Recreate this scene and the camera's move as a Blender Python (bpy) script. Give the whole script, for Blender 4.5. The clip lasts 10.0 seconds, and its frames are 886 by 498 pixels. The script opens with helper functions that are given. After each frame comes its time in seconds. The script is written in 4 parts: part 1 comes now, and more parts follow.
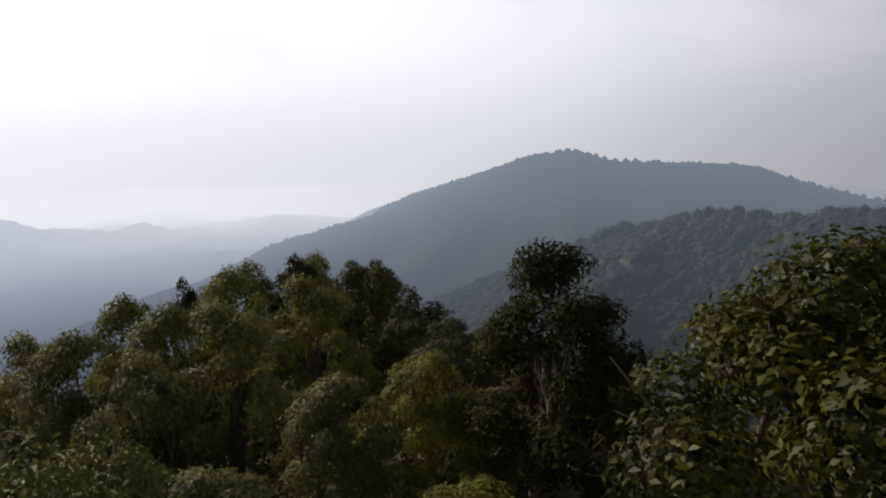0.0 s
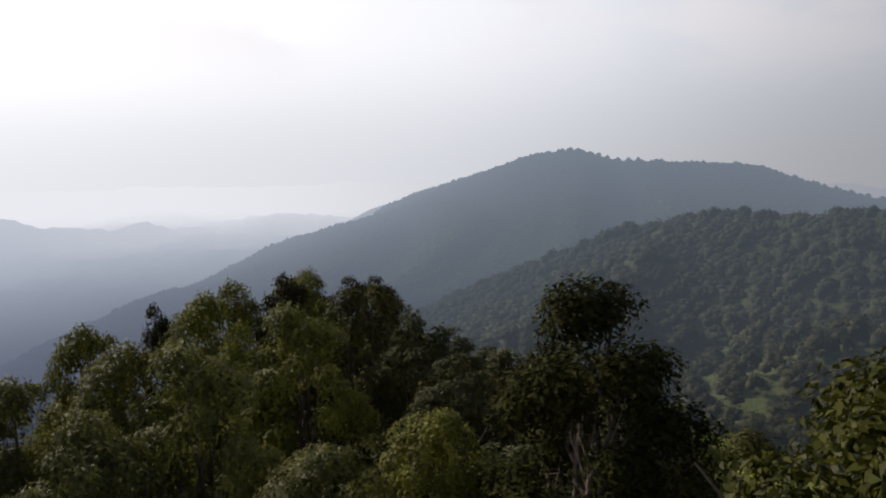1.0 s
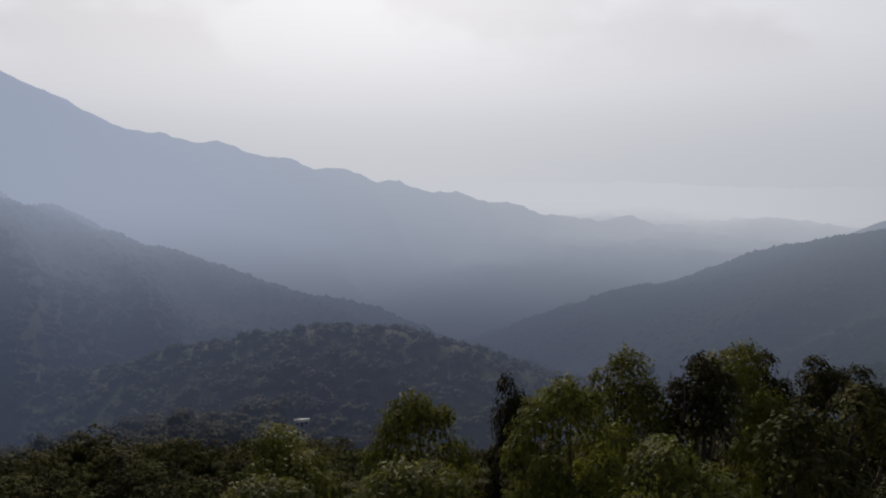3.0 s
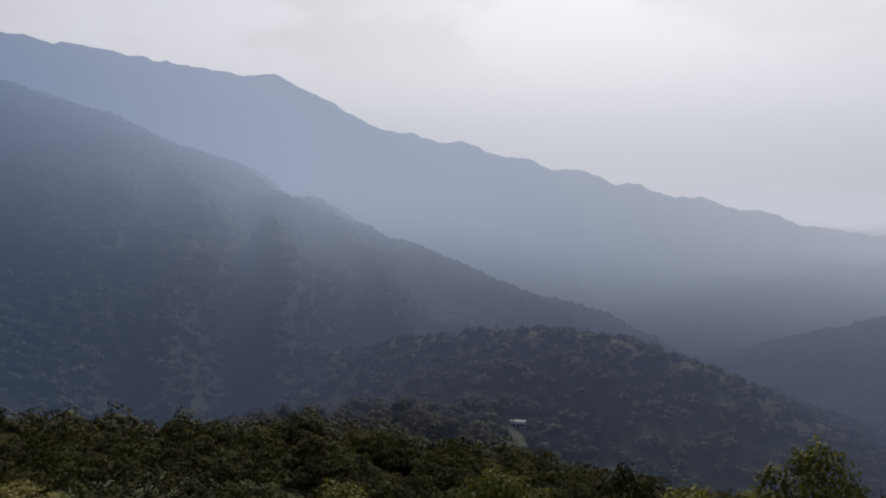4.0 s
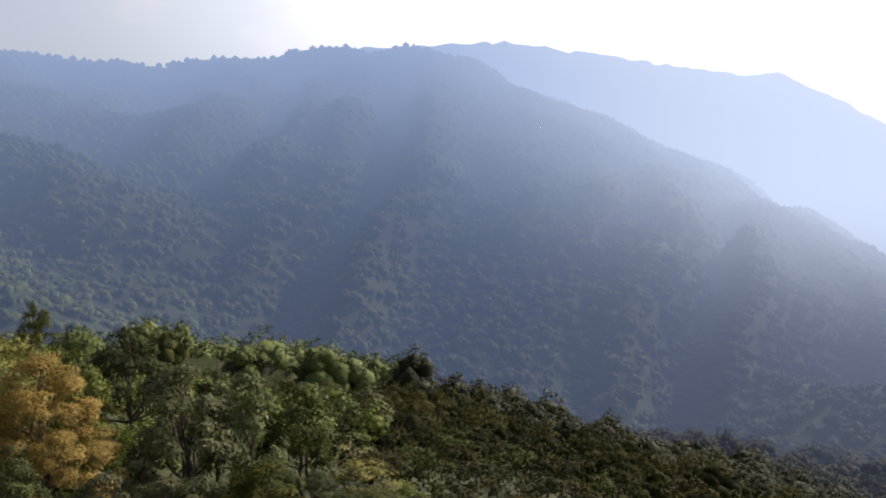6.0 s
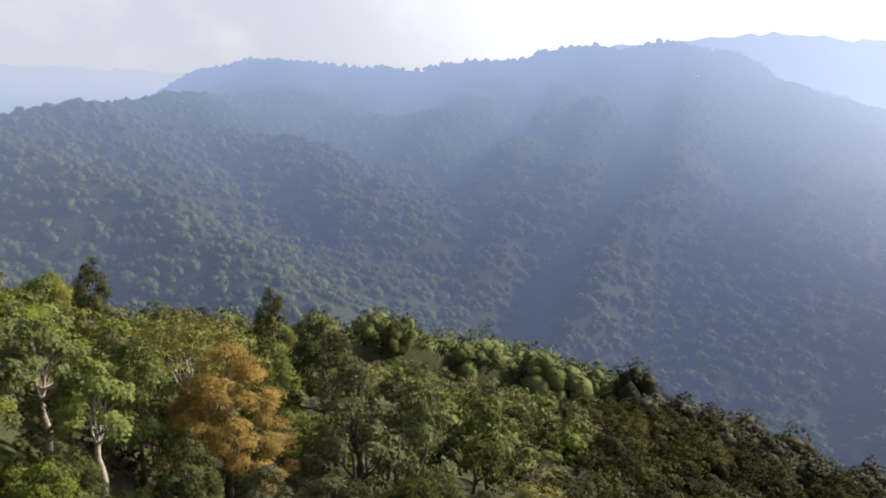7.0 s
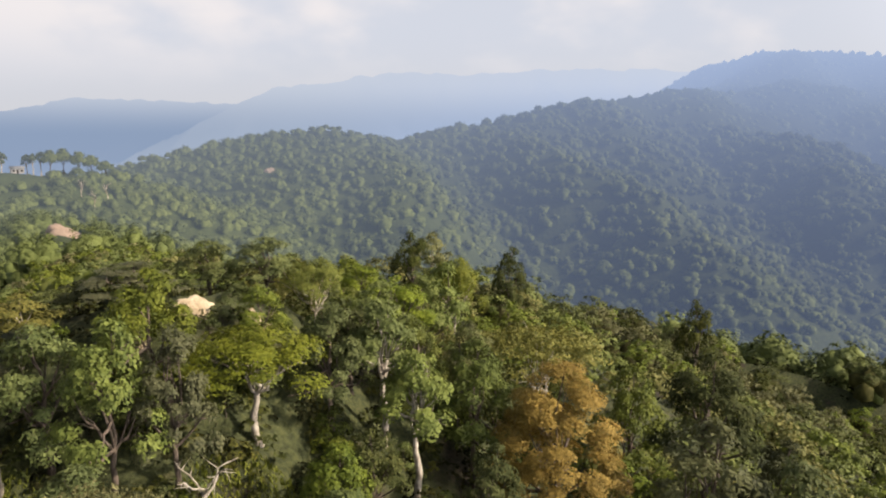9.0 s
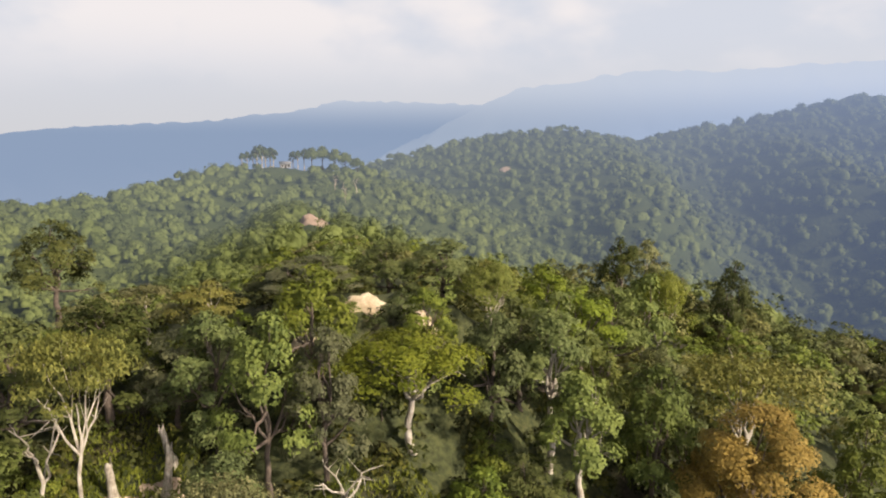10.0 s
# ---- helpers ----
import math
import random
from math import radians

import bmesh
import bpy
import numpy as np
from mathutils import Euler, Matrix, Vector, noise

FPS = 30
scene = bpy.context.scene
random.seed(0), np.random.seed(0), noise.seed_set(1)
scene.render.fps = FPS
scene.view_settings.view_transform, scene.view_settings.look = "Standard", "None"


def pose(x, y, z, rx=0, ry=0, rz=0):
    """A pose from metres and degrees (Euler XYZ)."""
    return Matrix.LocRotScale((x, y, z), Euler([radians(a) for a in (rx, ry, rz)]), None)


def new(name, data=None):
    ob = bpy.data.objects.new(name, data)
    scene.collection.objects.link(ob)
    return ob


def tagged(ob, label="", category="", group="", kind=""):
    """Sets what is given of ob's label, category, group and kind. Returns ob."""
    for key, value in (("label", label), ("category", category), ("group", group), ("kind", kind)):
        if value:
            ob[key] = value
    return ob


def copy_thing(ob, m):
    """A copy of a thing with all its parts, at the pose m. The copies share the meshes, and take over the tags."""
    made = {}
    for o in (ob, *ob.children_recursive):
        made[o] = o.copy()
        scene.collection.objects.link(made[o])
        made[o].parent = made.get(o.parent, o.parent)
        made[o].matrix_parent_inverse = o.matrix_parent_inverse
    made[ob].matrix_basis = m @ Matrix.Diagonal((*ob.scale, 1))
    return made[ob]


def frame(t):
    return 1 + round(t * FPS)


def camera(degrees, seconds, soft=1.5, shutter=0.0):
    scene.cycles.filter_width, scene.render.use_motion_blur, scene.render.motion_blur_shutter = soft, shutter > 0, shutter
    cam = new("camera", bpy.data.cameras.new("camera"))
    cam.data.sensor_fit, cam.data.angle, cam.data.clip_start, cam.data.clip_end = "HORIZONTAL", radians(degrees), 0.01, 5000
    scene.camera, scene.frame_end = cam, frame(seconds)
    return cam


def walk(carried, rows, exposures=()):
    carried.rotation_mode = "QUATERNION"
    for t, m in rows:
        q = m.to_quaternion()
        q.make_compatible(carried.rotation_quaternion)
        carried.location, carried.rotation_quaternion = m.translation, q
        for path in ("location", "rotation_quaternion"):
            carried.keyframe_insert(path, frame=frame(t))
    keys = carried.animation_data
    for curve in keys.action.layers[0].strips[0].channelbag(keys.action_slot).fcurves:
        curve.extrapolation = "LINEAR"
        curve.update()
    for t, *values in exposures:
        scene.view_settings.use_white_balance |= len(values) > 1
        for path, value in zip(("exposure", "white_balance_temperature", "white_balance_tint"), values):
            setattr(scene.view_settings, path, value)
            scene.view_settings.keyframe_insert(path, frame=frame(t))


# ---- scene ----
cam = camera(63.4, 10.0, soft=2.0)
PATH = [
    (0, pose(0.25, 0.12, 17.99, 80.33, 0.01, 0.00)),
    (0.5, pose(0.09, 2.64, 18.11, 80.28, 0.03, -0.08)),
    (1, pose(-0.07, 5.39, 18.28, 80.24, 0.03, 0.11)),
    (1.5, pose(-0.19, 8.38, 18.50, 80.14, -0.15, 8.87)),
    (2, pose(-0.33, 11.70, 18.60, 80.08, 0.02, 18.61)),
    (2.5, pose(-0.60, 15.16, 18.64, 80.08, 0.03, 28.07)),
    (4, pose(-1.81, 25.78, 18.87, 80.19, 0.09, 56.59)),
    (4.5, pose(-2.56, 29.03, 18.99, 80.24, -0.13, 65.87)),
    (5, pose(-3.96, 31.89, 19.11, 80.19, 0.15, 75.46)),
    (5.5, pose(-5.76, 34.52, 19.22, 80.25, -0.09, 84.77)),
    (7, pose(-13.13, 40.24, 19.31, 80.22, 0.06, 113.62)),
    (7.5, pose(-15.98, 41.30, 19.28, 80.14, 0.15, 123.27)),
    (8, pose(-18.81, 41.97, 19.25, 80.02, 0.06, 132.88)),
    (8.5, pose(-21.61, 42.05, 19.22, 80.00, -0.19, 142.43)),
    (9, pose(-24.29, 41.72, 19.13, 80.00, -0.17, 152.01)),
    (9.5, pose(-26.73, 40.97, 19.04, 80.00, -0.06, 161.51)),
    (10, pose(-28.95, 39.74, 18.97, 79.97, -0.05, 170.91)),
]
walk(cam, PATH, [(0.0, -0.42, 6550, 10.5), (1.5, -0.58, 6550, 10.5), (2.5, -0.98, 6500, 10.5), (4.0, -1.00, 6300, 11.5), (4.5, -0.96, 6250, 12), (5.0, -0.66, 6280, 12), (5.5, -0.26, 6320, 12),
                 (7.0, 0.40, 6600, 12), (8.5, 0.38, 6750, 11), (10.0, 0.40, 6850, 11)])
# ---- light ----
SUN_BEARING, SUN_HEIGHT = radians(50.0), radians(31.0)
sun_way = Vector((-math.sin(SUN_BEARING) * math.cos(SUN_HEIGHT), math.cos(SUN_BEARING) * math.cos(SUN_HEIGHT), math.sin(SUN_HEIGHT)))
sun = new("sun", bpy.data.lights.new("sun", "SUN"))
sun.data.energy, sun.data.angle, sun.data.color = 5.0, radians(2.5), (1.0, 0.90, 0.74)
sun.rotation_mode = "QUATERNION"
sun.rotation_quaternion = sun_way.to_track_quat("Z", "Y")


class Nodes:
    """A small writer of shader nodes."""

    def __init__(self, tree):
        self.tree = tree
        tree.nodes.clear()

    def add(self, kind, props=(), **inputs):
        n = self.tree.nodes.new(kind)
        for key, value in props:
            setattr(n, key, value)
        for key, value in inputs.items():
            key = key.replace("_", " ")
            socket = n.inputs[int(key[1:])] if key[0] == "i" and key[1:].isdigit() else n.inputs[key]
            if isinstance(value, bpy.types.NodeSocket):
                self.tree.links.new(value, socket)
            else:
                socket.default_value = value
        return n

    def math(self, op, a, b=0.0, c=0.0):
        return self.add("ShaderNodeMath", (("operation", op),), i0=a, i1=b, i2=c).outputs[0]

    def vmath(self, op, a, b=(0, 0, 0)):
        n = self.add("ShaderNodeVectorMath", (("operation", op),), i0=a, i1=b)
        return n.outputs["Value"] if op in ("DOT_PRODUCT", "LENGTH", "DISTANCE") else n.outputs[0]

    def noise(self, where, scale, detail=3.0, rough=0.55):
        return self.add("ShaderNodeTexNoise", Vector=where, Scale=scale, Detail=detail, Roughness=rough).outputs["Fac"]

    def ramp(self, fac, lo, hi, a=0.0, b=1.0):
        return self.add("ShaderNodeMapRange", (("interpolation_type", "SMOOTHSTEP"),), Value=fac, From_Min=lo, From_Max=hi, To_Min=a, To_Max=b).outputs[0]

    def mix(self, fac, a, b):
        n = self.add("ShaderNodeMix", (("data_type", "RGBA"),), i0=fac)
        for socket, value in ((n.inputs[6], a), (n.inputs[7], b)):
            if isinstance(value, bpy.types.NodeSocket):
                self.tree.links.new(value, socket)
            else:
                socket.default_value = (*value, 1)
        return n.outputs[2]


world = bpy.data.worlds.new("hazy_sky")
scene.world = world
world.use_nodes = True
N = Nodes(world.node_tree)
way = N.add("ShaderNodeTexCoord").outputs["Generated"]
sky = N.add("ShaderNodeTexSky", (("sky_type", "NISHITA"), ("sun_disc", False), ("sun_elevation", SUN_HEIGHT), ("sun_rotation", -SUN_BEARING),
                                 ("dust_density", 4.0), ("air_density", 1.2)))
clear = N.vmath("SCALE", sky.outputs[0])
clear.node.inputs["Scale"].default_value = 0.055
rise = N.add("ShaderNodeSeparateXYZ", i0=way).outputs["Z"]
flat = N.vmath("MULTIPLY", way, (1.0, 1.0, 1.9))
puffs = N.math("ADD", N.math("MULTIPLY", N.noise(flat, 3.1, 4.0, 0.5), 0.75), N.math("MULTIPLY", N.noise(flat, 9.0, 4.0, 0.5), 0.25))
bright_way = (-math.sin(radians(42)) * math.cos(SUN_HEIGHT), math.cos(radians(42)) * math.cos(SUN_HEIGHT), math.sin(SUN_HEIGHT))
to_sun = N.math("MAXIMUM", N.vmath("DOT_PRODUCT", way, bright_way), 0.0)
cover = N.math("MULTIPLY", N.math("MULTIPLY", N.ramp(puffs, 0.43, 0.60), N.ramp(rise, 0.02, 0.14)), N.ramp(to_sun, 0.2, 0.9, 1.0, 0.35))
glow = N.math("ADD", N.math("MULTIPLY", N.math("POWER", to_sun, 5.0), 0.20), N.math("ADD", N.math("MULTIPLY", N.math("POWER", to_sun, 7.0), 0.50), N.math("MULTIPLY", N.math("POWER", to_sun, 30.0), 0.8)))
veil = N.mix(N.ramp(to_sun, 0.0, 0.9), (0.62, 0.67, 0.78), (0.80, 0.805, 0.85))
veil = N.mix(N.ramp(rise, -0.06, 0.13), (0.61, 0.63, 0.68), veil)
veil = N.mix(cover, veil, (0.83, 0.81, 0.845))
shade = N.math("MULTIPLY", N.math("MULTIPLY", N.ramp(puffs, 0.47, 0.60), N.ramp(rise, 0.03, 0.13)), N.ramp(to_sun, 0.45, 0.8))
shade = N.math("SUBTRACT", 1.0, N.math("MULTIPLY", shade, 0.12))
bright = N.vmath("SCALE", veil)
N.tree.links.new(N.math("MULTIPLY", N.ramp(to_sun, 0.14, 0.72, 0.83, 1.62), shade), bright.node.inputs["Scale"])
veil = bright
veil = N.mix(N.ramp(rise, 0.17, 0.55, 0.94, 0.12), clear, veil)
glare = N.vmath("SCALE", (1.0, 0.98, 0.96))
N.tree.links.new(glow, glare.node.inputs["Scale"])
N.tree.links.new(N.add("ShaderNodeBackground", Color=N.vmath("ADD", veil, glare), Strength=1.0).outputs[0], N.add("ShaderNodeOutputWorld").inputs[0])

# ---- materials ----
HERE = (-12.0, 25.0, 19.0)


def material(name):
    m = bpy.data.materials.new(name)
    m.use_nodes = True
    return m, Nodes(m.node_tree)


def finish(n, shader):
    n.tree.links.new(shader, n.add("ShaderNodeOutputMaterial").inputs[0])


def leaf_material(name, dark, light, see_through=0.14, gloss=0.6, spread=0.5, shine=0.12):
    """Leaves: each island its own tint, each tree its own tone, with light through the blade."""
    dark, light = (dark[0] * 1.07, dark[1], dark[2]), (light[0] * 1.07, light[1], light[2])
    m, n = material(name)
    island = n.add("ShaderNodeNewGeometry").outputs["Random Per Island"]
    tree = n.add("ShaderNodeObjectInfo").outputs["Random"]
    where = n.add("ShaderNodeTexCoord").outputs["Object"]
    patch = n.ramp(n.noise(where, 0.55, 2.0), 0.35, 0.65)
    tone = n.math("ADD", n.math("MULTIPLY", island, 0.55), n.math("MULTIPLY", patch, 0.45))
    colour = n.mix(tone, dark, light)
    hue = n.add("ShaderNodeHueSaturation", Hue=n.ramp(tree, 0.0, 1.0, 0.5 - 0.028 * spread, 0.5 + 0.010 * spread),
                Saturation=n.ramp(n.math("FRACT", n.math("MULTIPLY", tree, 7.3)), 0, 1, 0.78, 1.08),
                Value=n.ramp(n.math("FRACT", n.math("MULTIPLY", tree, 3.7)), 0, 1, 1 - 0.45 * spread, 1 + 0.45 * spread), Color=colour)
    body = n.add("ShaderNodeBsdfPrincipled", Base_Color=hue.outputs[0], Roughness=gloss)
    body.inputs["Specular IOR Level"].default_value = shine
    thin = n.add("ShaderNodeBsdfTranslucent", Color=n.mix(0.5, hue.outputs[0], light))
    finish(n, n.add("ShaderNodeMixShader", i0=see_through, i1=body.outputs[0], i2=thin.outputs[0]).outputs[0])
    return m


def bark_material(name, dark, light):
    m, n = material(name)
    where = n.add("ShaderNodeTexCoord").outputs["Object"]
    tall = n.vmath("MULTIPLY", where, (1.0, 1.0, 0.25))
    grain, blotch = n.noise(tall, 14.0, 5.0), n.ramp(n.noise(where, 1.6, 3.0), 0.4, 0.62)
    colour = n.mix(n.math("ADD", n.math("MULTIPLY", n.ramp(grain, 0.35, 0.65), 0.5), n.math("MULTIPLY", blotch, 0.5)), dark, light)
    bump = n.add("ShaderNodeBump", Strength=0.6, Distance=0.03, Height=grain)
    finish(n, n.add("ShaderNodeBsdfPrincipled", Base_Color=colour, Roughness=0.85, Normal=bump.outputs[0]).outputs[0])
    return m


def ground_material():
    m, n = material("forest_floor")
    where = n.add("ShaderNodeTexCoord").outputs["Object"]
    patch, fine = n.noise(where, 0.16, 4.0), n.noise(where, 2.6, 5.0, 0.65)
    grass = n.mix(n.ramp(fine, 0.3, 0.7), (0.022, 0.029, 0.009), (0.072, 0.078, 0.025))
    earth = n.mix(n.ramp(fine, 0.3, 0.7), (0.020, 0.015, 0.010), (0.060, 0.044, 0.028))
    colour = n.mix(n.ramp(n.math("ADD", patch, n.math("MULTIPLY", fine, 0.25)), 0.64, 0.82), grass, earth)
    bump = n.add("ShaderNodeBump", Strength=0.8, Distance=0.15, Height=fine)
    finish(n, n.add("ShaderNodeBsdfPrincipled", Base_Color=colour, Roughness=0.95, Normal=bump.outputs[0]).outputs[0])
    return m


def sand_material(name, pale, deep):
    m, n = material(name)
    where = n.add("ShaderNodeTexCoord").outputs["Object"]
    wash, fine = n.noise(n.vmath("MULTIPLY", where, (1, 1, 0.3)), 0.9, 5.0), n.noise(where, 9.0, 4.0)
    colour = n.mix(n.ramp(n.math("ADD", n.math("MULTIPLY", wash, 0.7), n.math("MULTIPLY", fine, 0.3)), 0.36, 0.62), deep, pale)
    bump = n.add("ShaderNodeBump", Strength=0.9, Distance=0.12, Height=wash)
    finish(n, n.add("ShaderNodeBsdfPrincipled", Base_Color=colour, Roughness=0.95, Normal=bump.outputs[0]).outputs[0])
    return m


def haze_glow_material(name, dark, light, islands):
    """The wooded distance: leaves, and a painted glow for the lit air before far slopes."""
    m, n = material(name)
    shape = n.add("ShaderNodeNewGeometry")
    where = shape.outputs["Position"]
    patch, stand, grain = n.noise(where, 0.011, 4.0), n.noise(where, 0.075, 3.0), n.noise(where, 0.40, 4.0, 0.6)
    tone = n.math("ADD", n.math("MULTIPLY", n.ramp(grain, 0.3, 0.7), 0.25), n.math("MULTIPLY", n.ramp(patch, 0.36, 0.64), 0.35))
    tone = n.math("ADD", tone, n.math("MULTIPLY", n.ramp(stand, 0.38, 0.62), 0.25))
    if islands:
        tone = n.math("ADD", tone, n.math("MULTIPLY", shape.outputs["Random Per Island"], 0.18))
    colour = n.mix(tone, dark, light)
    bump = n.add("ShaderNodeBump", Strength=0.7, Distance=1.0, Height=grain)
    leaves = n.add("ShaderNodeBsdfPrincipled", Base_Color=colour, Roughness=0.8, Normal=bump.outputs[0])
    leaves.inputs["Specular IOR Level"].default_value = 0.2
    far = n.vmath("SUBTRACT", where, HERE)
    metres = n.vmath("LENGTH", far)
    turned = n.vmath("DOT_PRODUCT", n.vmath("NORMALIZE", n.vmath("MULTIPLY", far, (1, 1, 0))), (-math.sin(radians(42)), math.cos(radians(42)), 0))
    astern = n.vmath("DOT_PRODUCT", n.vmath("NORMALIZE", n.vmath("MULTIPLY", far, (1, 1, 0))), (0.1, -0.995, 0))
    # share of the painted haze: grows with distance, by bearing from the sun
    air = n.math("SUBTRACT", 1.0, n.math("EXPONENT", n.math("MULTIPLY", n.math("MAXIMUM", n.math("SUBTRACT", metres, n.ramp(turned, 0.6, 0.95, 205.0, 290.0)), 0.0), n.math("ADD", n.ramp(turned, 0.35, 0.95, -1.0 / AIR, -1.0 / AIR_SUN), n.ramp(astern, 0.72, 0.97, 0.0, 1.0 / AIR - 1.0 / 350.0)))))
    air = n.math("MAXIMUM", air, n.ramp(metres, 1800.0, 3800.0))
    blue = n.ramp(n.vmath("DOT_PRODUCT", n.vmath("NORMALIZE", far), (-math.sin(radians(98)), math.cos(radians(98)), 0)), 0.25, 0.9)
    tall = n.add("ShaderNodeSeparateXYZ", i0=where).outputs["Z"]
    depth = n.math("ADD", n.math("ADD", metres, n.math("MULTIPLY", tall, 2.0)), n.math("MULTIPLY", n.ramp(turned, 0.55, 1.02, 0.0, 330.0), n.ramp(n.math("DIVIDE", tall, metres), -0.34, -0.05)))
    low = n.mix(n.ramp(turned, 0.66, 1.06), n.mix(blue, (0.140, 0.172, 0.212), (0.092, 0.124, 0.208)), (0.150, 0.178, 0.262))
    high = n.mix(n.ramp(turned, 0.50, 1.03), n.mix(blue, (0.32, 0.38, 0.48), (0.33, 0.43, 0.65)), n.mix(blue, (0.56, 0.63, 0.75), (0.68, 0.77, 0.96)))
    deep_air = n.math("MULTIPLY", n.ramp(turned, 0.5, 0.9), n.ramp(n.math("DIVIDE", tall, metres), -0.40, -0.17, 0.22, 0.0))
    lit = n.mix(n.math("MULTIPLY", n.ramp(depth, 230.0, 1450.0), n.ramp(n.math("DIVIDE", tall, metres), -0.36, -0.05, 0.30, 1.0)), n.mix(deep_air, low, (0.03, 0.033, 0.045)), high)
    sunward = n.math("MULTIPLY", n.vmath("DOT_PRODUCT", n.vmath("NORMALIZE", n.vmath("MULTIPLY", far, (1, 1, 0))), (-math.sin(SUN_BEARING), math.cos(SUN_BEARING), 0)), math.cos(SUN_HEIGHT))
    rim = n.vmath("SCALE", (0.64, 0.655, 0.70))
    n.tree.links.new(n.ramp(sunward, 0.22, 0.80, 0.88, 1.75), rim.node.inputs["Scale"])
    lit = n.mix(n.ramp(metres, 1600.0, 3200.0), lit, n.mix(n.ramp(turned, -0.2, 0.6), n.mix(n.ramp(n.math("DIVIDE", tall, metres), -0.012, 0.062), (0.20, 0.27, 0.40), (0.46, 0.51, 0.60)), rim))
    # emission stands in for haze; hillsides from about 205 m on glow
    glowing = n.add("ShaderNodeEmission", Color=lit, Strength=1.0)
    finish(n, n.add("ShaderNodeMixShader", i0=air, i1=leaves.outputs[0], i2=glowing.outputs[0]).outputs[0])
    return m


# falloff lengths of the painted haze, in metres
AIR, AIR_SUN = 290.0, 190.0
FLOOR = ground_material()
FAR_GROUND = haze_glow_material("far_slope", (0.034, 0.045, 0.015), (0.088, 0.104, 0.033), False)
FAR_LEAF = haze_glow_material("far_crowns", (0.078, 0.098, 0.028), (0.150, 0.172, 0.052), True)
FAR_DIM = haze_glow_material("far_crowns_deep", (0.052, 0.066, 0.023), (0.105, 0.124, 0.042), True)
# crown colours darkened to stand in for shade on the duller slopes
FAR_DARK = haze_glow_material("slope_crowns_dark", (0.014, 0.017, 0.008), (0.050, 0.050, 0.019), True)
FAR_EAST = haze_glow_material("far_crowns_dull", (0.016, 0.020, 0.011), (0.040, 0.046, 0.021), True)
FAR_NORTH = haze_glow_material("far_crowns_shaded_side", (0.023, 0.030, 0.012), (0.056, 0.066, 0.024), True)
GREEN = leaf_material("leaf_green", (0.046, 0.068, 0.015), (0.160, 0.198, 0.040))
DEEP = leaf_material("leaf_deep_green", (0.024, 0.034, 0.012), (0.086, 0.098, 0.030), see_through=0.09, gloss=0.75, shine=0.05)
LIME = leaf_material("leaf_lime", (0.062, 0.092, 0.016), (0.182, 0.232, 0.040), spread=0.3)
YELLOW = leaf_material("leaf_yellow_green", (0.068, 0.088, 0.017), (0.205, 0.236, 0.042), spread=0.2)
ORANGE = leaf_material("leaf_orange", (0.115, 0.085, 0.012), (0.350, 0.250, 0.042), spread=0.12)
OLIVE = leaf_material("leaf_olive", (0.066, 0.078, 0.022), (0.209, 0.21, 0.060))
SILVER = leaf_material("leaf_grey_green", (0.052, 0.063, 0.026), (0.150, 0.162, 0.062))
BROAD = leaf_material("leaf_broad_glossy", (0.006, 0.009, 0.002), (0.056, 0.063, 0.009), see_through=0.18, gloss=0.5, spread=0.2)
LEMON = leaf_material("leaf_fresh_green", (0.036, 0.052, 0.009), (0.130, 0.150, 0.026), spread=0.2)
# VINE, MOSS and DUSK also serve as shade colours on the backlit slopes
VINE = leaf_material("leaf_vine_dark", (0.008, 0.011, 0.005), (0.031, 0.033, 0.010), see_through=0.05, gloss=0.8, shine=0.03)
MOSS = leaf_material("leaf_mossy_olive", (0.020, 0.025, 0.008), (0.092, 0.092, 0.022), see_through=0.10, gloss=0.7, shine=0.06)
GLEAM = leaf_material("leaf_olive_gleaming", (0.014, 0.019, 0.006), (0.165, 0.182, 0.036), see_through=0.32, gloss=0.55, spread=0.35, shine=0.10)
DUSK = leaf_material("leaf_dusky_olive", (0.017, 0.020, 0.007), (0.066, 0.066, 0.018), see_through=0.07, gloss=0.8, shine=0.03)
PALE_BARK = bark_material("bark_pale", (0.20, 0.165, 0.13), (0.52, 0.46, 0.39))
DARK_BARK = bark_material("bark_dark", (0.045, 0.033, 0.026), (0.16, 0.12, 0.095))
SAND = sand_material("sand_pale", (0.52, 0.43, 0.31), (0.30, 0.225, 0.14))
# far clay carries the same haze glow
FAR_CLAY = haze_glow_material("far_clay", (0.28, 0.19, 0.14), (0.52, 0.40, 0.31), False)
CLAY = sand_material("clay_pink", (0.48, 0.36, 0.28), (0.28, 0.185, 0.13))

# ---- the lie of the land ----
rng = np.random.default_rng(7)
LATTICE = rng.random((256, 256))


def value_noise(x, y):
    xi, yi = np.floor(x).astype(int), np.floor(y).astype(int)
    fx, fy = x - xi, y - yi
    fx, fy = fx * fx * (3 - 2 * fx), fy * fy * (3 - 2 * fy)
    a, b = LATTICE[xi % 256, yi % 256], LATTICE[(xi + 1) % 256, yi % 256]
    c, d = LATTICE[xi % 256, (yi + 1) % 256], LATTICE[(xi + 1) % 256, (yi + 1) % 256]
    return (a * (1 - fx) + b * fx) * (1 - fy) + (c * (1 - fx) + d * fx) * fy


def rough(x, y, size, octaves=4):
    total, gain = 0.0, 1.0
    for k in range(octaves):
        total = total + gain * (value_noise(x / size + 17.3 * k, y / size - 9.1 * k) - 0.5)
        size, gain = size * 0.5, gain * 0.5
    return total


